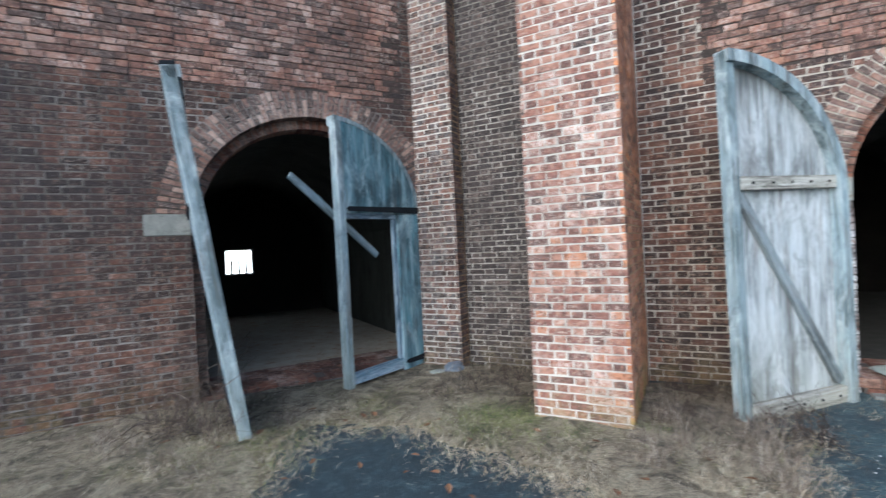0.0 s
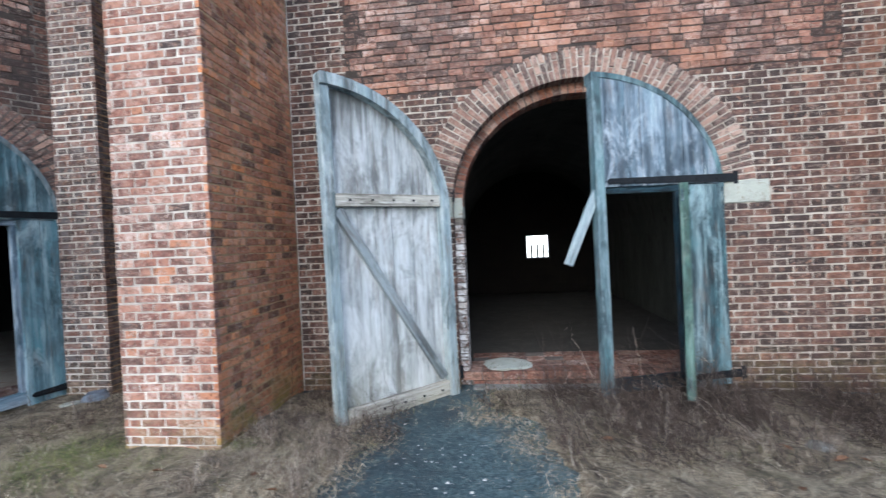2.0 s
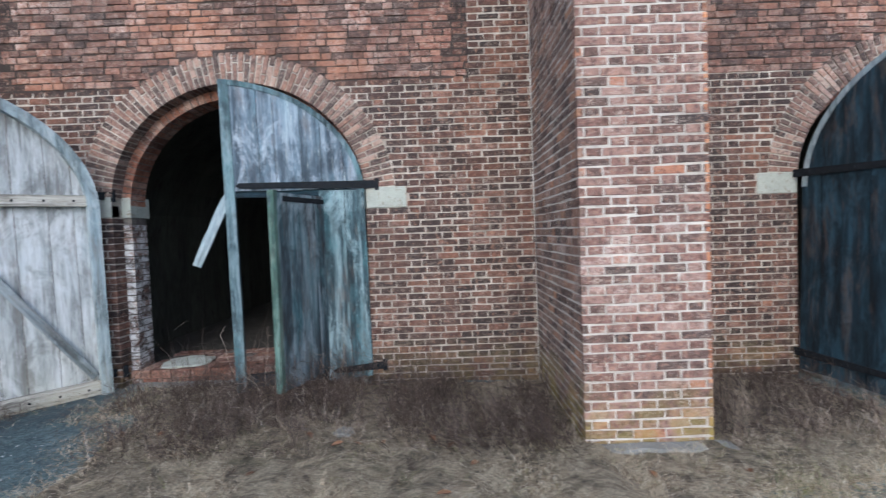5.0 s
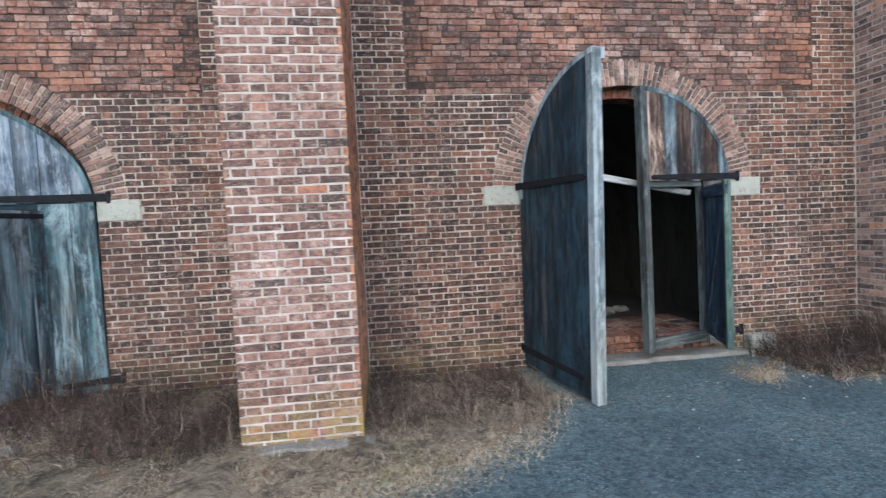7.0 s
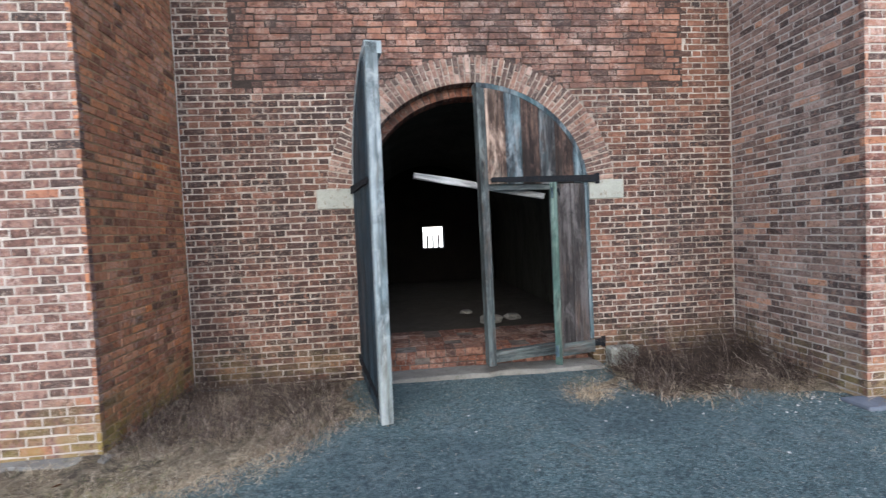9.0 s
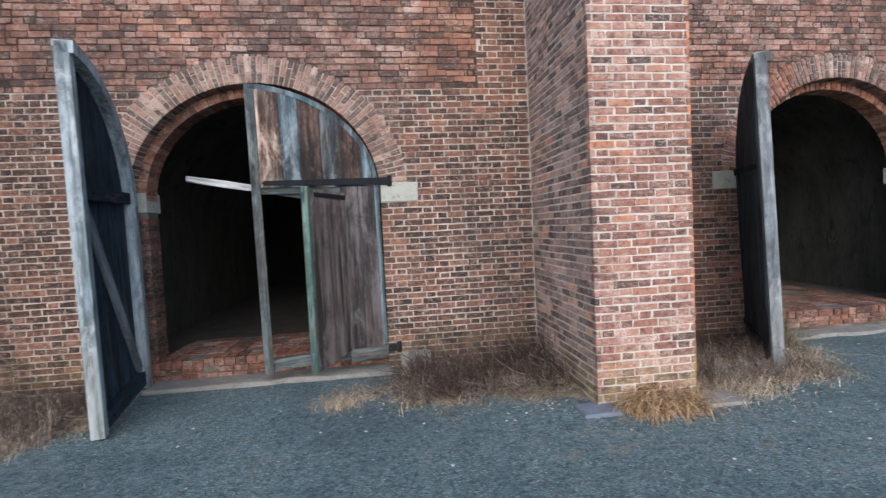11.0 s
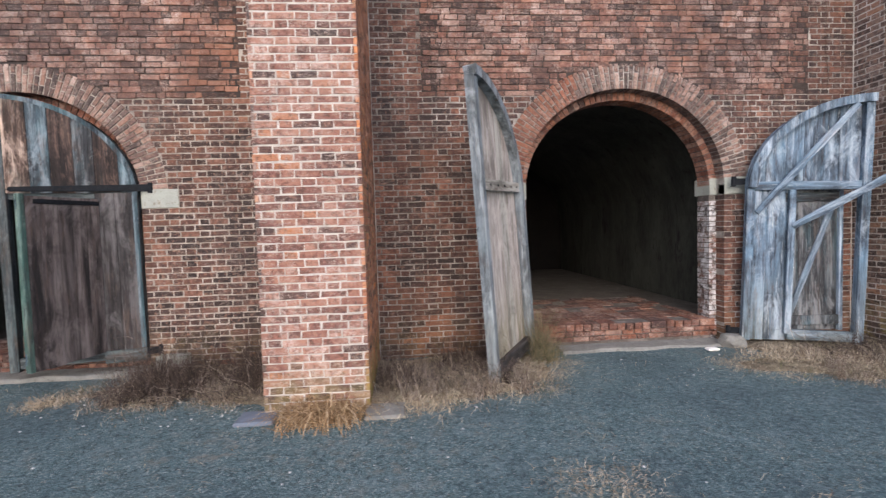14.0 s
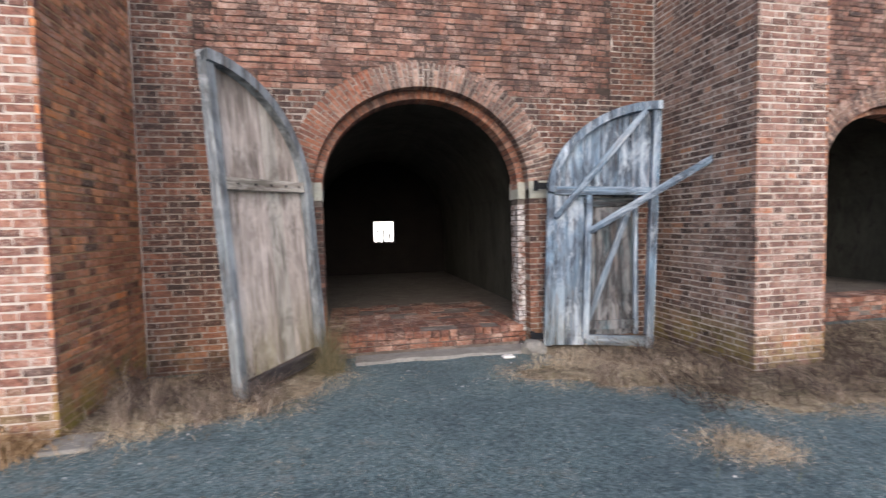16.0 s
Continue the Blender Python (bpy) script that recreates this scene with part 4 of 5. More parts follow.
def strap(f, root, v, u1, d):
    """A tapering iron strap hinge with bolts, and the eye at its end."""
    bm = bmesh.new()
    prism(bm, [(-0.13, v - 0.04), (u1, v - 0.025), (u1 + 0.03, v), (u1, v + 0.025), (-0.13, v + 0.04)], d, d + 0.012, f)
    for k in range(6):
        u = 0.08 + k * (u1 - 0.12) / 5
        prism(bm, [(u + 0.014 * math.cos(a), v + 0.014 * math.sin(a)) for a in (0, 1.05, 2.1, 3.14, 4.19, 5.24)], d + 0.012, d + 0.02, f)
    bmesh.ops.recalc_face_normals(bm, faces=bm.faces)
    s = part("strap_hinge", bm, M_iron, root, "black iron strap hinge")
    bm = bmesh.new()
    bmesh.ops.create_cone(bm, cap_ends=True, segments=10, radius1=0.028, radius2=0.028, depth=0.12, matrix=Matrix.Translation(f(-0.13, v, d - 0.01)))
    part("hinge_eye", bm, M_iron, s)


def arc_band(f, root, name, inset, d0, d1, mat, lb=LB, w=LW):
    bm = bmesh.new()
    n = 14
    pts = []
    for i in range(n + 1):
        t = math.pi / 2 * i / n
        u, v = w - w * math.cos(t), LC + lb * math.sin(t)
        pts.append(((u, v), (w - (w - inset) * math.cos(t), LC + (lb - inset) * math.sin(t))))
    for d, flip in ((d0, False), (d1, True)):
        vs = [(bm.verts.new(f(*a, d)), bm.verts.new(f(*b, d))) for a, b in pts]
        for p, q in zip(vs, vs[1:]):
            bm.faces.new((p[0], q[0], q[1], p[1]))
        if not flip:
            first = vs
        else:
            for i in range(n):
                for k in (0, 1):
                    bm.faces.new((first[i][k], first[i + 1][k], vs[i + 1][k], vs[i][k]))
            for i in (0, n):
                bm.faces.new((first[i][0], first[i][1], vs[i][1], vs[i][0]))
    bmesh.ops.recalc_face_normals(bm, faces=bm.faces)
    return part(name, bm, mat, root)


def door_leaf(name, label, hinge, free, side, z0, sag, m_board, m_frame, m_in, seed, wicket=None, brace=True, low_kick=0.0, lean=0.0, m_low=None, m_trim=None, kick=None, m_out=None, lb=LB):
    """side -1: hung on the jamb at smaller u, +1: on the other. wicket: (hinge u, free point in the plan or None, material)."""
    rng = random.Random(seed)
    root = leaf_root(name, label, hinge, free, z0, sag, lean)

    def f(u, v, d):
        return (u, side * d, v)

    w = LW
    st = 0.09
    # frame
    bar(f, root, "free_stile", (w - st / 2, low_kick), (w - st / 2, LC + lb - 0.004), st, -0.07, 0.032, m_frame)
    arc_band(f, root, "arched_rail", 0.095, -0.1, -0.002, m_frame, lb)
    arc_band(f, root, "arched_trim", 0.05, -0.001, 0.034, m_trim or m_frame, lb)
    if wicket is None:
        bar(f, root, "hinge_stile", (0.05, 0.0), (0.05, LC + 0.02), 0.1, -0.1, -0.002, m_frame)
        boards(f, root, 0.0, w - st, lambda u: 0.02, lambda u: curve_v(u, lb) - 0.03, 0.0, 0.028, m_board, rng)
        if m_out:
            boards(f, root, 0.004, w - st, lambda u: 0.02, lambda u: curve_v(u, lb) - 0.055, 0.0315, 0.044, m_out, rng, 0.2, "cladding_board")
        bar(f, root, "middle_rail", (0.1, 1.96), (w - st, 1.96), 0.11, -0.07, -0.002, m_in)
        bar(f, root, "bottom_rail", (0.1, 0.11), (w - st, 0.11), 0.14, -0.07, -0.002, m_low or m_in)
        if brace:
            bar(f, root, "brace", (w - st - 0.02, 1.88), (0.13, 0.22), 0.08, -0.05, -0.003, M_greyblue)
        for k in range(5):
            u = 0.2 + 0.22 * k
            for v in (0.11, 1.96):
                bm = bmesh.new()
                prism(bm, [(u + 0.012 * math.cos(a), v + 0.012 * math.sin(a)) for a in (0, 1.05, 2.1, 3.14, 4.19, 5.24)], -0.078, -0.066, f)
                bmesh.ops.recalc_face_normals(bm, faces=bm.faces)
                part("bolt", bm, M_iron, root, "rusty bolt head")
    else:
        hu, wf, wm, *turn = wicket
        turn = turn[0] if turn else 1
        bar(f, root, "hinge_stile", (0.045, 0.0), (0.045, LC + 0.02), 0.09, -0.055, -0.002, m_frame)
        bar(f, root, "wicket_post", (hu, 0.1), (hu, 1.85), 0.075, -0.055, -0.002, m_in)
        boards(f, root, 0.0, w - st, lambda u: min(1.91, curve_v(u, lb) - 0.06), lambda u: curve_v(u, lb) - 0.03, 0.0, 0.028, m_board, rng)
        boards(f, root, 0.0, hu, lambda u: 0.0, lambda u: min(1.907, curve_v(u, lb) - 0.063), 0.0, 0.028, m_low or m_board, rng, 0.2)
        if kick:
            bar(f, root, "kick_board", (0.0, 0.07), (hu, 0.07), 0.14, 0.034, 0.055, kick)
            bar(f, root, "hinge_trim", (0.03, 0.15), (0.03, LC), 0.05, 0.034, 0.05, m_trim)
        bar(f, root, "middle_rail", (0.0, 1.9), (w - st, 1.9), 0.1, -0.055, -0.002, m_in)
        bar(f, root, "bottom_rail", (hu, 0.09), (w - st, 0.09), 0.12, -0.055, 0.02, m_in)
        if wf is not None:
            o = root.matrix_world @ Vector(f(hu, 0.0, 0.02))
            ang = math.degrees(math.atan2(wf[1] - o.y, wf[0] - o.x))
            wm_w = pose(o.x, o.y, o.z, 0, 0, ang)
            ww = LW - st - hu - 0.02

            def g(u, v, d):
                return (u, -side * turn * d, v)

            bm = bmesh.new()
            prism(bm, [(0, 0.2), (ww, 0.2), (ww, 0.31), (0, 0.31)], 0.0, 0.03, g)
            bmesh.ops.recalc_face_normals(bm, faces=bm.faces)
            wk = part("wicket_door", bm, wm[-1] if len(wm) > 2 else wm[0], root, "small wicket door standing open", root.matrix_world.inverted() @ wm_w)
            bar(g, wk, "top_ledge", (0.0, 1.76), (ww, 1.76), 0.11, 0.0, 0.03, wm[-1] if len(wm) > 2 else wm[0])
            if len(wm) > 2:
                boards(g, wk, 0.002, ww - 0.053, lambda u: 0.125, lambda u: 1.835, 0.001, 0.009, wm[2], rng, 0.15, "lining_board")
            boards(g, wk, 0.0, ww - 0.05, lambda u: 0.12, lambda u: 1.84, -0.028, -0.001, wm[0], rng, 0.15)
            bar(g, wk, "edge_batten", (ww - 0.025, 0.12), (ww - 0.025, 1.86), 0.05, -0.03, 0.035, wm[1])
            bar(g, wk, "brace", (0.04, 0.3), (ww - 0.1, 1.7), 0.07, 0.0, 0.025, wm[1] if wm[1] is M_paleblue else wm[2] if len(wm) > 2 else wm[0])
            bar(g, wk, "iron_bar", (0.0, 1.79), (ww * 0.85, 1.79), 0.045, -0.04, -0.029, M_iron)
    if lean > 5:
        bar(f, root, "stile_cap", (w - st / 2, LC + lb - 0.003), (w - st / 2, LC + lb + 0.03), st + 0.01, -0.075, 0.036, M_iron, "black sheet-iron cap on the stile")
    face_d = 0.048 if m_out else 0.032
    strap(f, root, 1.96 if side > 0 else 2.02, LW * 0.9, face_d)
    strap(f, root, 0.1 if wicket else 0.2, LW * 0.28 if wicket else LW * 0.85, face_d)
    return root


def along_a(s, d):
    p = face_a(s, 0.0, d)
    return (p[0], p[1])


door_leaf("door_leaf", "blue-grey board leaf sagging wide open off its hinges", (-4.3, 3.26), (-3.165, 2.51), -1, -0.055, 1.0, M_blue, M_edge, M_silver, 61, lean=8.0, lb=1.2)
door_leaf("door_leaf", "turquoise-blue painted leaf with an empty wicket opening", along_a(AC + 1.3, 0.04), (-3.315, 3.886), 1, 0.02, 0.5, M_teal, M_edge, M_blue, 62, (0.42, None, None), lb=1.08)
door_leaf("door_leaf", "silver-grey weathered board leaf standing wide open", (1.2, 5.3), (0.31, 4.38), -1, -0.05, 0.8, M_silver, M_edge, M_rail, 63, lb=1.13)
door_leaf("door_leaf", "blue-grey arched leaf with its wicket open", (3.86, 5.36), (2.61, 4.98), 1, 0.03, 0.5, M_blue, M_post, M_navy, 64, (0.45, (3.19, 4.5), (M_bluegrey, M_green)), m_low=M_lowteal, lb=1.07)
door_leaf("door_leaf", "dark blue board leaf swung out from the doorway", (8.27, 5.33), (8.55, 3.98), -1, -0.08, 1.5, M_navy, M_edge, M_navy, 65, lb=1.21)
door_leaf("door_leaf", "dark weathered arched leaf with an open wicket", (10.86, 5.36), (9.54, 5.06), 1, 0.02, 0.5, (M_bluegrey, M_rusty, M_patchy, M_rusty, M_bluegrey, M_pinkbare, M_mauve), M_stile, M_stile, 66, (0.42, (10.2, 4.58), (M_mauve, M_green, M_lining)), m_low=M_brown, m_trim=M_bluegrey, kick=M_stile, lb=1.08)
door_leaf("door_leaf", "tan weathered board leaf standing wide open", (15.31, 5.33), (14.66, 4.23), -1, -0.08, 2.0, (M_tan, M_tan, M_rail, M_tan), M_greyblue, M_rail, 67, None, False, m_low=M_brown, m_out=M_navy, lean=2.7, lb=1.2)
door_leaf("door_leaf", "pale blue-grey leaf folded back beside the doorway", (17.98, 5.22), (19.25, 4.86), 1, -0.07, 2.0, M_paleblue, M_paleblue, M_paleblue, 68, (0.5, (19.15, 5.04), (M_patchy, M_paleblue)), lb=1.07)


def beam(name, label, p, q, w, h, mat):
    """A loose squared timber between two points, with a split end."""
    p, q = Vector(p), Vector(q)
    d = q - p
    l = d.length
    bm = bmesh.new()
    n = 8
    rows = []
    for i in range(n + 1):
        z = l * i / n
        e = 0.004 * math.sin(i * 2.1) + (0.012 if i in (0, n) else 0.0)
        rows.append([bm.verts.new((x, y, z)) for x, y in ((-w / 2 + e * 0.3, -h / 2 + e), (w / 2, -h / 2 + e * 0.5), (w / 2 - e * 0.4, h / 2 - e), (-w / 2, h / 2))])
    for a, b in zip(rows, rows[1:]):
        for k in range(4):
            bm.faces.new((a[k], a[(k + 1) % 4], b[(k + 1) % 4], b[k]))
    bm.faces.new(rows[0][::-1])
    bm.faces.new(rows[-1])
    soften(bm, 0.005)
    ob = part(name, bm, mat, None, label)
    zax = d.normalized()
    xax = zax.cross(Vector((0, 0, 1))).normalized()
    yax = zax.cross(xax)
    ob.matrix_world = Matrix(((xax.x, yax.x, zax.x, p.x), (xax.y, yax.y, zax.y, p.y), (xax.z, yax.z, zax.z, p.z), (0, 0, 0, 1)))
    return tagged(ob, category="timber")


beam("loose_timber", "pale timber bar hanging slantwise on the blue leaf", (-3.57, 3.5, 2.32), (-3.4, 4.72, 1.44), 0.03, 0.085, M_edge)
beam("loose_timber", "short blue-grey batten dangling from the leaf", (2.62, 5.0, 1.9), (2.33, 4.92, 1.24), 0.03, 0.085, M_edge)
beam("door_bar", "grey timber door bar sticking out across the doorway", (8.9, 5.22, 2.06), (10.35, 5.36, 1.8), 0.05, 0.07, M_silver)
beam("door_bar", "pale grey timber bar propped through the folded leaf", (18.5, 5.02, 1.32), (19.66, 4.36, 2.13), 0.05, 0.085, M_paleblue)
beam("door_bar", "grey diagonal timber nailed across the folded leaf", (18.12, 5.12, 1.5), (19.1, 4.78, 2.72), 0.03, 0.075, M_paleblue)

beam("loose_timber", "pale upright board inside the far doorway", (22.95, 6.4, 0.1), (22.9, 6.45, 1.35), 0.04, 0.2, M_silver)

# ---------------------------------------------------------------- ground


def smooth(a, b, x):
    t = min(1.0, max(0.0, (x - a) / (b - a)))
    return t * t * (3 - 2 * t)


def ground_z(x, y):
    return -0.015 - 0.115 * smooth(1.5, 8.5, x) + 0.012 * noise.noise((x * 0.9, y * 0.9, 0.3)) + 0.004 * noise.noise((x * 6, y * 6, 2.0))


def lines(lo, hi, step, far):
    n = round((hi - lo) / step)
    mid = [lo + (hi - lo) * i / n for i in range(n + 1)]
    outer = [1, 3, 7, 15, 40, 100, 250, 600, 1500]
    return [lo - o for o in outer[::-1]] + mid + [hi + o for o in outer]


xs, ys = lines(-9, 27, 0.15, 600), lines(-4, 5.3, 0.12, 600)
verts = [(x, y, ground_z(x, y) if -12 < x < 30 and -8 < y < 7 else -0.08) for y in ys for x in xs]
nx = len(xs)
faces = [(j * nx + i, j * nx + i + 1, (j + 1) * nx + i + 1, (j + 1) * nx + i) for j in range(len(ys) - 1) for i in range(nx - 1)]
me = bpy.data.meshes.new("ground")
me.from_pydata(verts, [], faces)
me.materials.append(M_gravel)
tagged(new("ground", me), "blue-grey gravel and worn asphalt", "ground", kind="structure")


def inside(poly, x, y):
    """Signed distance to a polygon's edge, positive within."""
    best, odd = 1e9, False
    for (x0, y0), (x1, y1) in zip(poly, poly[1:] + poly[:1]):
        t = max(0.0, min(1.0, ((x - x0) * (x1 - x0) + (y - y0) * (y1 - y0)) / max(1e-9, (x1 - x0) ** 2 + (y1 - y0) ** 2)))
        best = min(best, math.hypot(x - x0 - t * (x1 - x0), y - y0 - t * (y1 - y0)))
        if (y0 > y) != (y1 > y) and x < (x1 - x0) * (y - y0) / (y1 - y0) + x0:
            odd = not odd
    return best if odd else -best


VERGES = [
    [(-7.0, 0.5), (-2.9, 0.5), (-2.5, 2.0), (-2.9, 3.0), (-2.2, 3.25), (-1.5, 3.0), (-0.9, 2.95), (-0.3, 2.5), (0.35, 2.6), (0.7, 3.3), (0.7, 4.1), (0.55, 4.6), (1.1, 4.9), (1.1, 5.5), (-3.0, 5.5), (-6.8, 0.6)],
    [(2.05, 2.6), (2.0, 3.6), (1.85, 4.4), (1.5, 4.8), (1.4, 5.5), (8.3, 5.5), (8.35, 4.5), (7.9, 3.8), (7.3, 3.3), (6.5, 3.05), (5.2, 2.5), (4.0, 2.2), (2.6, 2.2)],
    [(10.4, 4.45), (10.9, 4.5), (11.95, 4.15), (12.6, 3.85), (13.4, 3.72), (14.1, 3.68), (14.9, 3.85), (15.5, 4.5), (15.65, 5.0), (15.3, 5.5), (10.9, 5.5), (10.6, 4.9), (10.25, 4.5)],
    [(17.9, 5.5), (17.8, 4.8), (17.3, 4.5), (17.35, 4.15), (18.7, 3.5), (19.1, 2.85), (20.5, 2.6), (26, 2.6), (26, 5.5)],
    [(18.1, 2.75), (18.4, 2.7), (18.55, 2.45), (18.3, 2.35), (18.1, 2.5)],
]


def verge_d(poly, x, y):
    return inside(poly, x, y) + 0.22 * noise.noise((x * 1.7, y * 1.7, 5.0)) + 0.09 * noise.noise((x * 6, y * 6, 7.0))


def verge_z(x, y, d):
    return ground_z(x, y) - 0.03 + 0.06 * smooth(-0.05, 0.35, d) + 0.03 * smooth(0.1, 0.5, d) * noise.noise((x * 3, y * 3, 1.0)) + 0.012 * noise.noise((x * 14, y * 14, 4.0))


def build_verge(poly, label):
    x0, x1 = min(p[0] for p in poly) - 0.2, max(p[0] for p in poly) + 0.2
    y0, y1 = min(p[1] for p in poly) - 0.2, min(5.42, max(p[1] for p in poly) + 0.2)
    st = 0.085
    idx, vv, ff = {}, [], []
    nx_, ny_ = int((x1 - x0) / st), int((y1 - y0) / st)
    for j in range(ny_ + 1):
        for i in range(nx_ + 1):
            x, y = x0 + i * st, y0 + j * st
            d = verge_d(poly, x, y)
            if d > -0.12:
                idx[i, j] = len(vv)
                vv.append((x, y, verge_z(x, y, d)))
    for j in range(ny_):
        for i in range(nx_):
            q = [(i, j), (i + 1, j), (i + 1, j + 1), (i, j + 1)]
            if all(k in idx for k in q):
                ff.append([idx[k] for k in q])
    m_ = bpy.data.meshes.new("verge")
    m_.from_pydata(vv, [], ff)
    m_.materials.append(M_verge)
    for p in m_.polygons:
        p.use_smooth = True
    return tagged(new("ground_verge", m_), label, "ground", kind="structure")


for k, poly in enumerate(VERGES):
    build_verge(poly, "dry turf and leaf litter beside the gravel")

# ---------------------------------------------------------------- plants


def island_mat(name, stops, rough=0.9):
    mat, nt, b, pos = base(name, rough, 0.2)
    r = ramp_node(nt, stops)
    nt.links.new(nt.nodes.new("ShaderNodeNewGeometry").outputs["Random Per Island"], r.inputs[0])
    n = noise_node(nt, pos, 40, 3)
    finish(nt, b, mix_node(nt, span_node(nt, n, 0.4, 0.7, 0.0, 0.4), r.outputs[0], (0.12, 0.09, 0.06)))
    return mat


M_blades = island_mat("straw_blades", [(0.0, (0.14, 0.1, 0.065)), (0.3, (0.38, 0.295, 0.195)), (0.65, (0.6, 0.5, 0.36)), (1.0, (0.8, 0.71, 0.56))])
M_blades_dull = island_mat("dull_blades", [(0.0, (0.05, 0.04, 0.03)), (0.35, (0.21, 0.17, 0.12)), (0.75, (0.47, 0.39, 0.28)), (0.92, (0.68, 0.6, 0.46)), (0.94, (0.2, 0.22, 0.08)), (1.0, (0.26, 0.26, 0.1))])
M_blades_green = island_mat("green_blades", [(0.0, (0.08, 0.12, 0.035)), (0.6, (0.19, 0.23, 0.07)), (1.0, (0.4, 0.38, 0.16))])
M_twigs = island_mat("bramble_twigs", [(0.0, (0.028, 0.02, 0.018)), (0.7, (0.07, 0.05, 0.045)), (0.93, (0.15, 0.115, 0.1)), (0.98, (0.46, 0.39, 0.32)), (1.0, (0.6, 0.53, 0.45))])
M_weeds = island_mat("withered_weeds", [(0.0, (0.06, 0.045, 0.04)), (0.5, (0.2, 0.155, 0.125)), (0.85, (0.38, 0.31, 0.25)), (1.0, (0.6, 0.53, 0.44))])


def blade(v, f, x, y, z, length, lean, az, width, rng):
    """A bent blade of three short quads ending in a point."""
    dx, dy = math.cos(az), math.sin(az)
    px, py = -dy * width / 2, dx * width / 2
    i = len(v)
    r = zz = 0.0
    a = lean * 0.4
    for k, wd in enumerate((1.0, 0.8, 0.5)):
        v += [(x + dx * r + px * wd, y + dy * r + py * wd, z + zz), (x + dx * r - px * wd, y + dy * r - py * wd, z + zz)]
        r += math.sin(a) * length / 3
        zz += math.cos(a) * length / 3
        a += lean * 0.45
    v.append((x + dx * r, y + dy * r, z + max(0.0, zz)))
    f += [(i, i + 1, i + 3, i + 2), (i + 2, i + 3, i + 5, i + 4), (i + 4, i + 5, i + 6)]


def clear(x, y):
    """Whether a spot is free of piers and walls."""
    if y > W - 0.03 or inside(A_SHUT, x, y) > 0:
        return False
    return not any(x0 - 0.01 < x < x1 + 0.01 and y > yf - 0.01 for x0, x1, yf in PIERS + ((-3.05, -2.5, PIL_Y),))


A_SHUT = [along_a(0.1, 0.02), along_a(-6.5, 0.02), along_a(-6.5, 4.0), along_a(0.1, 4.0)]


def grass(name, label, spots, mat, category="grass", wide=1.0):
    """spots: rows of x, y, spread, count, length, lean."""
    rng = random.Random(name + label)
    v, f = [], []
    for x, y, spread, count, length, lean in spots:
        for _ in range(count):
            px, py = x + rng.gauss(0, spread), y + rng.gauss(0, spread)
            if not clear(px, py):
                continue
            blade(v, f, px, py, ground_z(px, py), length * rng.uniform(0.5, 1.2), lean * rng.uniform(0.5, 1.3), rng.uniform(0, 6.283), wide * rng.uniform(0.0018, 0.0045), rng)
    m_ = bpy.data.meshes.new(name)
    m_.from_pydata(v, [], f)
    m_.materials.append(mat)
    return tagged(new(name, m_), label, category, kind="stuff")


rng = random.Random(5)
flat = []
for poly in VERGES:
    x0, x1 = min(p[0] for p in poly), max(p[0] for p in poly)
    y0, y1 = min(p[1] for p in poly), max(p[1] for p in poly)
    for _ in range(int((x1 - x0) * (y1 - y0) * 26)):
        x, y = rng.uniform(x0, x1), rng.uniform(y0, y1)
        d = verge_d(poly, x, y)
        if d > 0.06 and clear(x, y):
            flat.append((x, y, 0.13, 110, rng.uniform(0.06, 0.24), 2.7))
grass("dead_grass", "matted dry grass over the verge", flat, M_blades_dull)
edge = []
for poly in VERGES:
    for (x0, y0), (x1, y1) in zip(poly, poly[1:] + poly[:1]):
        n = int(math.hypot(x1 - x0, y1 - y0) * 9)
        for i in range(n):
            t = rng.random()
            x, y = x0 + (x1 - x0) * t + rng.gauss(0, 0.16), y0 + (y1 - y0) * t + rng.gauss(0, 0.16)
            if clear(x, y) and y < 5.0 and verge_d(poly, x, y) > -0.15:
                edge.append((x, y, 0.09, 60, rng.uniform(0.06, 0.17), 3.2))
grass("straw_grass", "bleached straw grass along the gravel's edge", edge, M_blades)
pale = []
for _ in range(1300):
    x = rng.uniform(-4.5, 8.2)
    y = rng.uniform(2.1, 4.3) if x > 2 else rng.uniform(1.8, 3.7)
    if clear(x, y) and any(verge_d(p, x, y) > 0.1 for p in VERGES[:2]) and noise.noise((x * 2.1, y * 2.1, 3.0)) > (-0.08 if y < 3.7 else 0.15):
        pale.append((x, y, 0.15, 110, rng.uniform(0.06, 0.22), 2.7))
for _ in range(620):
    x, y = rng.uniform(4.6, 8.2), rng.uniform(2.35, 3.75)
    if clear(x, y) and verge_d(VERGES[1], x, y) > -0.05:
        pale.append((x, y, 0.13, 90, rng.uniform(0.05, 0.16), 3.0))
grass("bleached_grass", "bleached flattened grass before the brambles", pale, M_blades)
grass("straw_tuft", "straw patch on the open gravel", [(18.25, 2.55, 0.12, 600, 0.14, 2.6), (18.4, 2.45, 0.1, 400, 0.14, 2.6)], M_blades)
grass("straw_tuft", "thin flattened straw patch on the gravel", [(14.9, 2.45, 0.13, 260, 0.13, 3.2), (15.15, 2.38, 0.12, 160, 0.12, 3.2), (16.2, 1.9, 0.2, 160, 0.12, 3.3)], M_blades)
M_orange_straw = island_mat("orange_straw_blades", [(0.0, (0.14, 0.075, 0.035)), (0.35, (0.32, 0.2, 0.1)), (0.75, (0.5, 0.35, 0.2)), (1.0, (0.68, 0.52, 0.34))])
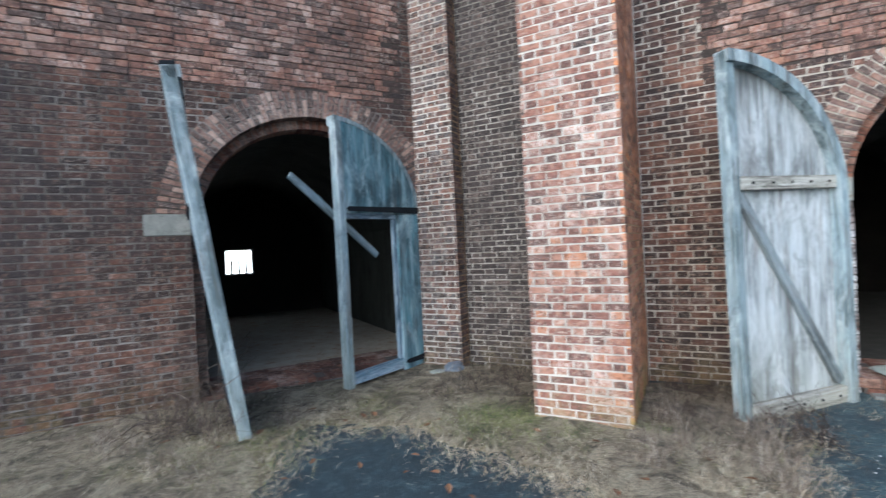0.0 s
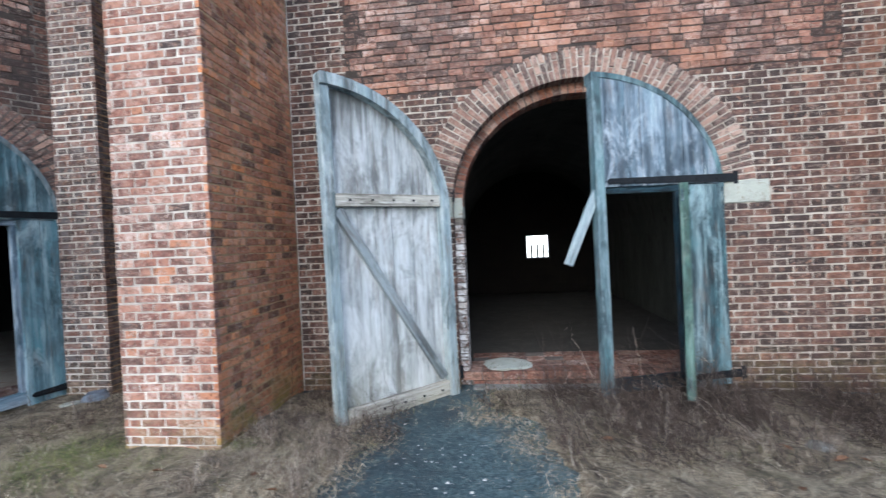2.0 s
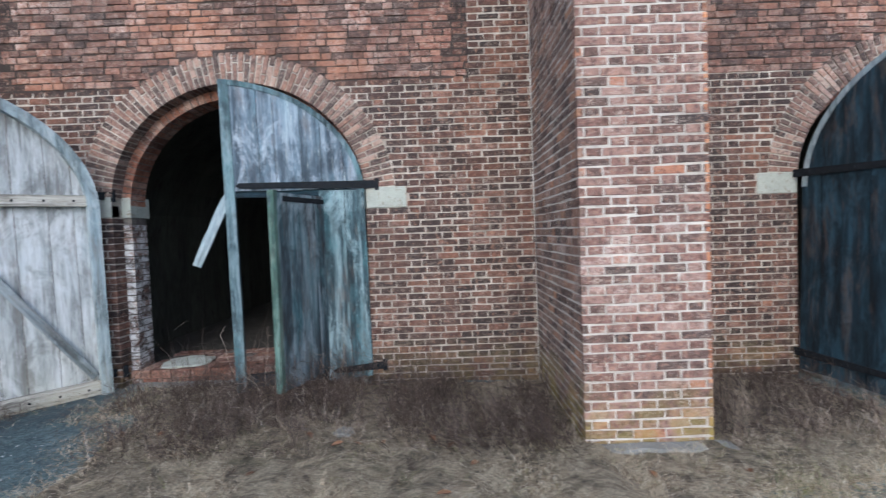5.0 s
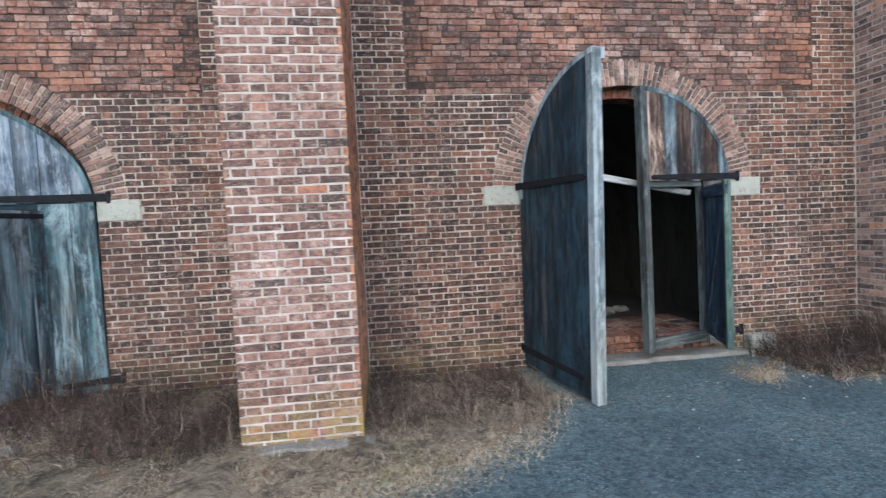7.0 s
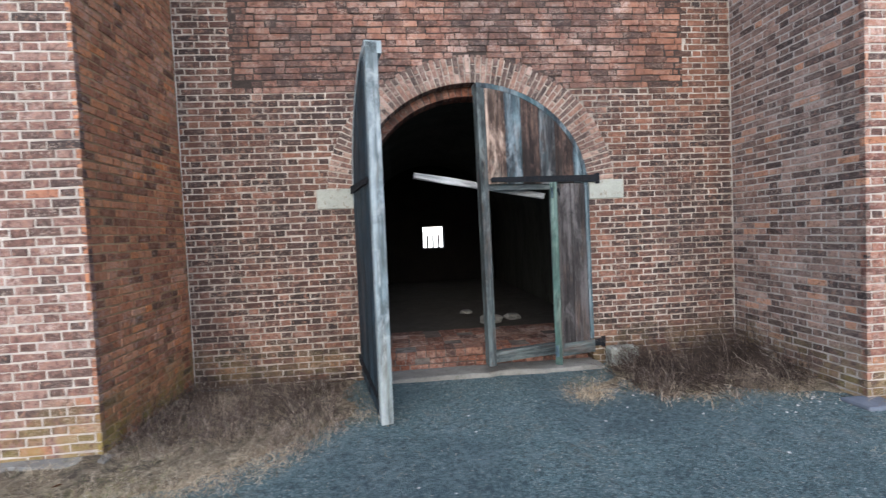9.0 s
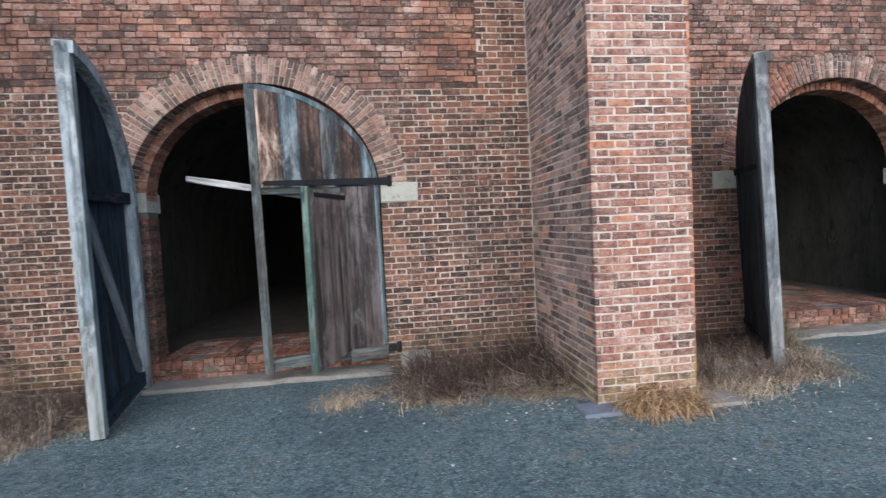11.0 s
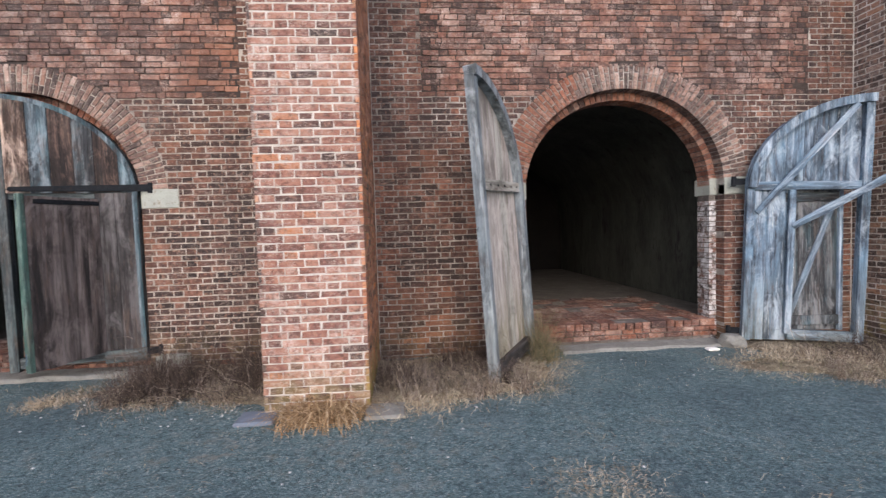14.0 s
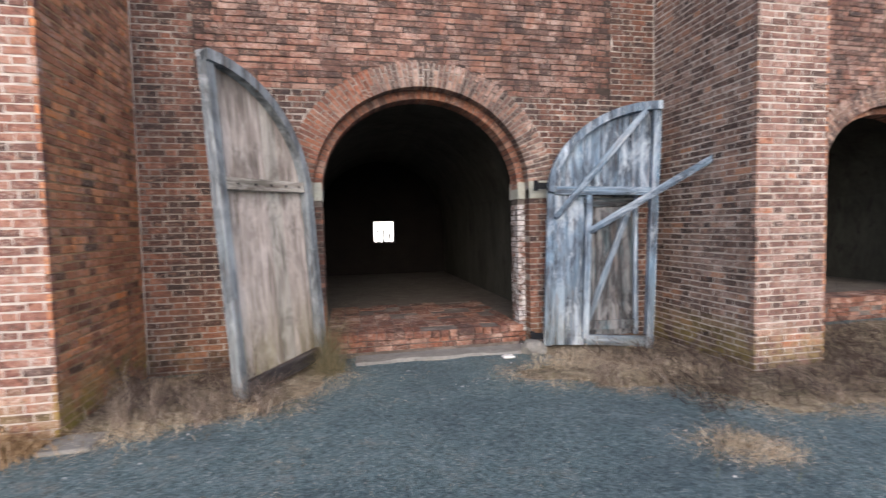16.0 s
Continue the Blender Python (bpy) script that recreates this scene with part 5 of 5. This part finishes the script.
grass("straw_tuft", "thick orange-brown straw tuft at the pier's foot", [(13.0, 3.68, 0.07, 300, 0.52, 2.8), (13.15, 3.66, 0.08, 340, 0.56, 2.9), (12.9, 3.64, 0.07, 240, 0.46, 3.0), (13.32, 3.68, 0.08, 280, 0.46, 2.9)], M_orange_straw, wide=2.2)
grass("straw_tuft", "straw tuft on the gravel beside the doorway", [(10.35, 4.35, 0.07, 160, 0.22, 2.6), (10.5, 4.42, 0.07, 140, 0.2, 2.6), (11.4, 4.3, 0.18, 260, 0.22, 2.8)], M_blades)
grass("tall_grass_tuft", "tall green and straw grass tuft at the door jamb", [(15.4, 5.12, 0.06, 260, 0.9, 0.9), (15.46, 5.02, 0.08, 320, 0.6, 1.4), (15.36, 4.9, 0.08, 200, 0.45, 1.8)], island_mat("tuft_blades", [(0.0, (0.07, 0.075, 0.035)), (0.6, (0.2, 0.175, 0.1)), (1.0, (0.36, 0.3, 0.2))]))
grass("straw_grass", "straw grass under the open leaf", [(14.2, 4.0, 0.18, 420, 0.26, 2.9), (14.7, 4.15, 0.16, 420, 0.26, 2.9), (13.9, 3.85, 0.14, 300, 0.26, 2.9), (15.1, 4.5, 0.14, 360, 0.24, 2.9), (18.1, 4.5, 0.25, 1100, 0.2, 2.2), (18.6, 4.3, 0.25, 1100, 0.2, 2.2), (18.9, 4.0, 0.2, 800, 0.2, 2.2)], M_blades, wide=1.6)
grass("green_grass", "green grass along the pier's foot", [(-1.45, 3.68, 0.24, 1500, 0.17, 1.6), (-0.8, 3.76, 0.2, 1600, 0.08, 1.6), (-0.3, 3.95, 0.1, 500, 0.1, 1.6), (-3.2, 2.4, 0.3, 1100, 0.15, 1.7), (-2.7, 3.6, 0.25, 900, 0.11, 1.7), (6.7, 3.4, 0.2, 600, 0.1, 1.8)], M_blades_green)


def twig(v, f, pts, r0):
    """A thin three-sided stem along pts."""
    i = len(v)
    n = len(pts)
    for k, p in enumerate(pts):
        r = r0 * (1 - 0.7 * k / (n - 1))
        for a in (0.0, 2.1, 4.2):
            v.append((p[0] + r * math.cos(a), p[1] + r * math.sin(a), p[2] + r * math.cos(a + 1.0)))
    for k in range(n - 1):
        for a in range(3):
            b = (a + 1) % 3
            f.append((i + 3 * k + a, i + 3 * k + b, i + 3 * k + 3 + b, i + 3 * k + 3 + a))


def bramble(name, label, x0, x1, y0, y1, count, height, seed, r=0.0025, mat=None):
    """A tangle of thin bent stems with short side twigs, thicker in some clumps than in others."""
    rng = random.Random(seed)
    v, f = [], []
    for _ in range(count):
        x, y = rng.uniform(x0, x1), rng.uniform(y0, y1)
        if not clear(x, y) or noise.noise((x * 1.9, y * 1.9, seed)) < rng.uniform(-0.5, 0.25):
            continue
        tall = height * (0.55 + 0.9 * rng.random() ** 2) * (1.0 + 0.6 * noise.noise((x * 2.3, y * 2.3, 40.0 + seed)))
        az, el = rng.uniform(0, 6.283), rng.uniform(0.1, 1.5)
        z = ground_z(x, y)
        pts = []
        step = rng.uniform(0.09, 0.2) * tall
        for k in range(8):
            pts.append((x, y, max(z, ground_z(x, y) - 0.01)))
            x += math.cos(az) * math.cos(el) * step
            y += math.sin(az) * math.cos(el) * step
            z += math.sin(el) * step
            el -= rng.gauss(0.14, 0.3)
            az += rng.gauss(0, 0.55)
            if not clear(x, y):
                break
        if len(pts) > 2:
            rr = r * rng.uniform(0.5, 1.4)
            twig(v, f, pts, rr)
            for _ in range(rng.randint(0, 3)):
                p = Vector(rng.choice(pts[1:]))
                q = p + Vector((rng.gauss(0, 1), rng.gauss(0, 1), rng.gauss(0.5, 0.8))).normalized() * rng.uniform(0.06, 0.3) * tall
                if clear(q.x, q.y) and q.z > ground_z(q.x, q.y):
                    m = (p + q) / 2 + Vector((rng.gauss(0, 0.01), rng.gauss(0, 0.01), rng.gauss(0, 0.01)))
                    twig(v, f, [p, m, q], rr * 0.55)
    m_ = bpy.data.meshes.new(name)
    m_.from_pydata(v, [], f)
    m_.materials.append(mat or M_twigs)
    return tagged(new(name, m_), label, "bramble", kind="stuff")


bramble("brambles", "tangle of bare brown brambles before the wall", 2.1, 5.5, 3.7, 5.25, 8500, 0.5, 71)
bramble("brambles", "dead brambles between the pier and the door", 6.5, 8.1, 3.9, 5.25, 3400, 0.34, 72)
bramble("brambles", "dry weeds at the foot of the wall", 10.95, 12.6, 4.25, 5.25, 4200, 0.5, 73)
bramble("brambles", "dry weeds between the pier and the leaf", 13.5, 15.0, 4.1, 5.25, 3000, 0.36, 74)
bramble("brambles", "brown weeds round the pier's foot", 18.4, 22.5, 3.0, 4.9, 4200, 0.4, 75)
bramble("brambles", "thin bare stems beside the sagging leaf", -4.6, -3.1, 2.2, 3.3, 260, 0.55, 76)
bramble("bare_shrub", "bare twiggy shrub beside the sagging leaf", -4.1, -3.5, 2.3, 2.9, 110, 0.95, 81, 0.006)
bramble("brambles", "bare twigs at the foot of the corner", -2.4, -1.2, 3.9, 5.2, 900, 0.28, 77)
bramble("brambles", "bare stems between pier and open leaf", -0.4, 0.9, 3.9, 5.2, 1300, 0.3, 78)

bramble("brambles", "weeds growing over the doorway sill", 1.5, 3.9, 4.6, 5.3, 1400, 0.3, 79)

# withered weeds that stand in tufts before the walls, and stray straws on the gravel
rng = random.Random(57)
tufts = []
for x0, x1, y0, y1, n, l in ((6.6, 8.15, 3.75, 4.9, 70, 0.27), (2.1, 5.5, 3.9, 4.8, 60, 0.24), (10.95, 12.55, 4.1, 4.9, 60, 0.27), (13.55, 15.0, 3.85, 4.7, 60, 0.3), (17.9, 19.6, 3.6, 4.6, 50, 0.22), (19.6, 22.5, 2.9, 3.7, 80, 0.26), (-0.4, 0.6, 3.2, 4.6, 45, 0.24), (-4.8, -3.0, 1.9, 3.0, 40, 0.24)):
    for _ in range(n):
        tufts.append((rng.uniform(x0, x1), rng.uniform(y0, y1), rng.uniform(0.025, 0.07), rng.randint(20, 60), l * rng.uniform(0.6, 1.3), rng.uniform(0.8, 1.7)))
grass("withered_weeds", "upright withered weeds in thin brown tufts", tufts, M_weeds, "weeds", 1.1)
strays = []
for _ in range(1500):
    x, y = rng.uniform(0.3, 24), rng.uniform(0.8, 4.9)
    if noise.noise((x * 0.8, y * 0.8, 12.0)) > rng.uniform(-0.3, 0.5):
        strays.append((x, y, rng.uniform(0.03, 0.12), rng.randint(2, 7), rng.uniform(0.06, 0.16), 3.6))
grass("stray_straw", "stray bleached straws lying on the gravel", strays, M_blades, "straw", 0.9)

# vine stems on the wall above the folded leaf
rng = random.Random(9)
for k in range(6):
    x = 17.7 + 0.33 * k + rng.uniform(-0.1, 0.1)
    z = 1.9 + rng.uniform(0, 0.6)
    v, f, pts = [], [], []
    while z < 4.9:
        pts.append((x, W - 0.012, z))
        x += rng.gauss(0.01, 0.045)
        z += 0.12
    twig(v, f, pts, 0.0035)
    m_ = bpy.data.meshes.new("vine_stem")
    m_.from_pydata(v, [], f)
    m_.materials.append(M_twigs)
    tagged(new("vine_stem", m_), "thin bare vine stem climbing the brick wall", "vine", "bare vines on the wall")

# ---------------------------------------------------------------- small things


def stone_mesh(rng, r, sq=0.6, sub=1):
    bm = bmesh.new()
    bmesh.ops.create_icosphere(bm, subdivisions=sub, radius=r)
    o = rng.uniform(0, 50)
    for q in bm.verts:
        n_ = q.co.normalized()
        q.co *= 1.0 + 0.3 * noise.noise(n_ * 1.6 + Vector((o, 0, 0))) + (0.1 * noise.noise(n_ * 5 + Vector((0, o, 0))) if sub > 1 else rng.uniform(-0.2, 0.1))
        q.co.z = max(-0.5 * r * sq, q.co.z * sq)
        q.co.z = min(q.co.z, 0.75 * r * sq)
    return bm


rng = random.Random(21)
v, f = [], []
CLUSTERS = ((11.9, 3.95), (12.2, 3.8), (11.6, 4.1), (1.3, 3.9), (1.6, 3.4), (14.4, 3.75), (17.2, 4.2), (11.0, 4.3))
for k in range(500):
    if k % 4:
        x, y = rng.uniform(0.4, 24), rng.uniform(1.5, 4.9)
    else:
        cx, cy = rng.choice(CLUSTERS)
        x, y = rng.gauss(cx, 0.3), rng.gauss(cy, 0.16)
    if any(inside(p, x, y) > 0.25 for p in VERGES) or not clear(x, y):
        continue
    r = rng.choice((0.004, 0.005, 0.006, 0.008, 0.012))
    bm = stone_mesh(rng, r)
    i = len(v)
    bm.verts.index_update()
    v += [(q.co.x + x, q.co.y + y, q.co.z + ground_z(x, y) + r * 0.3) for q in bm.verts]
    f += [[q.index + i for q in fc.verts] for fc in bm.faces]
    bm.free()
m_ = bpy.data.meshes.new("white_pebbles")
m_.from_pydata(v, [], f)
m_.materials.append(M_pebble)
tagged(new("white_pebbles", m_), "scattered small white stones on the gravel", "pebbles", kind="stuff")


def loose_stone(name, label, x, y, r, mat, sq=0.6, seed=1, category="stone"):
    ob = part(name, stone_mesh(random.Random(seed), r, sq, 3), mat, None, label)
    ob.location = (x, y, ground_z(x, y) + r * sq * 0.4)
    return tagged(ob, category=category)


loose_stone("rubble_stone", "dark rubble stone below the corner pilaster", -2.55, 5.0, 0.12, M_slate, 0.8, 3)
loose_stone("rubble_stone", "pale broken stone below the pilaster", -2.7, 4.85, 0.1, M_stone, 0.4, 4)
loose_stone("rubble_stone", "pale lump of stone among the brambles", 3.83, 4.05, 0.085, M_conc, 0.6, 6)
loose_stone("rubble_stone", "pale broken kerb stone at the jamb", 17.82, 5.15, 0.14, M_conc, 0.9, 7)


def flat_slab(name, label, x0, x1, y0, y1, z, t, mat, category):
    bm = bmesh.new()
    box(bm, x0, x1, y0, y1, z - t, z)
    soften(bm, 0.012)
    return tagged(part(name, bm, mat, None, label), category=category)


flat_slab("stone_block", "pale squared stone at the foot of the jamb", 11.0, 11.33, 5.2, 5.352, 0.07, 0.26, M_stone, "block")
flat_slab("slate_slab", "flat blue-grey slate slab beside the pier", 12.4, 12.72, 3.6, 3.86, -0.105, 0.05, M_slate, "slab")
flat_slab("paper_litter", "crumpled white litter on the gravel", 17.36, 17.5, 4.9, 5.0, -0.085, 0.03, M_paper, "litter")
for x, y, r, sq, sd in ((10.0, 6.95, 0.17, 0.45, 12), (10.35, 7.1, 0.12, 0.5, 13), (9.75, 7.8, 0.1, 0.4, 14)):
    lump = loose_stone("rubble_stone", "pale lump of rubble on the chamber's floor", x, y, r, M_conc, sq, sd)
    lump.location.z = FLOORS[1] + r * sq * 0.45
flat_slab("slate_slab", "flat grey slab set at the pier's corner", 13.46, 13.8, 3.56, 3.86, -0.1, 0.06, M_conc, "slab")
slab("footing", "pale worn concrete footing along the pier's foot", face, 5.53, 6.58, -1.7, -1.55, -0.3, -0.055, M_conc, "footing", 0.03)

# loose bricks that prop the grey leaf, and a pale worn stone on the threshold
for x, y, turn in ((0.72, 4.86, 44), (0.53, 4.68, 50), (0.94, 5.06, 42)):
    bm = bmesh.new()
    box(bm, -0.1, 0.1, -0.05, 0.05, 0.0, 0.062)
    soften(bm, 0.008)
    ob = part("loose_brick", bm, M_rubble, None, "loose dirty brick propping the open leaf")
    ob.matrix_world = pose(x, y, ground_z(x, y) + 0.002, 0, 0, turn)
    tagged(ob, category="brick", group="bricks under the leaf")
bm = stone_mesh(random.Random(15), 0.26, 0.1, 3)
worn_stone = part("worn_stone", bm, M_stone, None, "pale worn stone lying on the brick threshold")
worn_stone.location = (1.75, 5.74, 0.142)
tagged(worn_stone, category="stone")

# fallen leaves
rng = random.Random(33)
for k in range(60):
    if k < 30:
        x, y = rng.uniform(2.1, 6.8), rng.uniform(2.4, 4.2)
    else:
        x, y = rng.uniform(-4, 0.5), rng.uniform(2.0, 3.6)
    if not clear(x, y):
        continue
    bm = bmesh.new()
    s = rng.uniform(0.028, 0.052)
    pts = [(0, -1, 0), (0.5, -0.2, 0.25), (0.35, 0.5, 0.2), (0, 1.1, 0.05), (-0.4, 0.5, 0.3), (-0.5, -0.2, 0.2)]
    ring = [bm.verts.new(Vector(p) * s) for p in pts]
    c = bm.verts.new((0, 0.1 * s, 0))
    for a, b in zip(ring, ring[1:] + ring[:1]):
        bm.faces.new((c, a, b))
    ob = part("dead_leaf", bm, M_leaf, None, "curled brown dead leaf on the turf")
    ob.matrix_world = pose(x, y, ground_z(x, y) + 0.045, rng.uniform(-20, 20), rng.uniform(-20, 20), rng.uniform(0, 360))
    tagged(ob, category="leaf", group="fallen leaves")
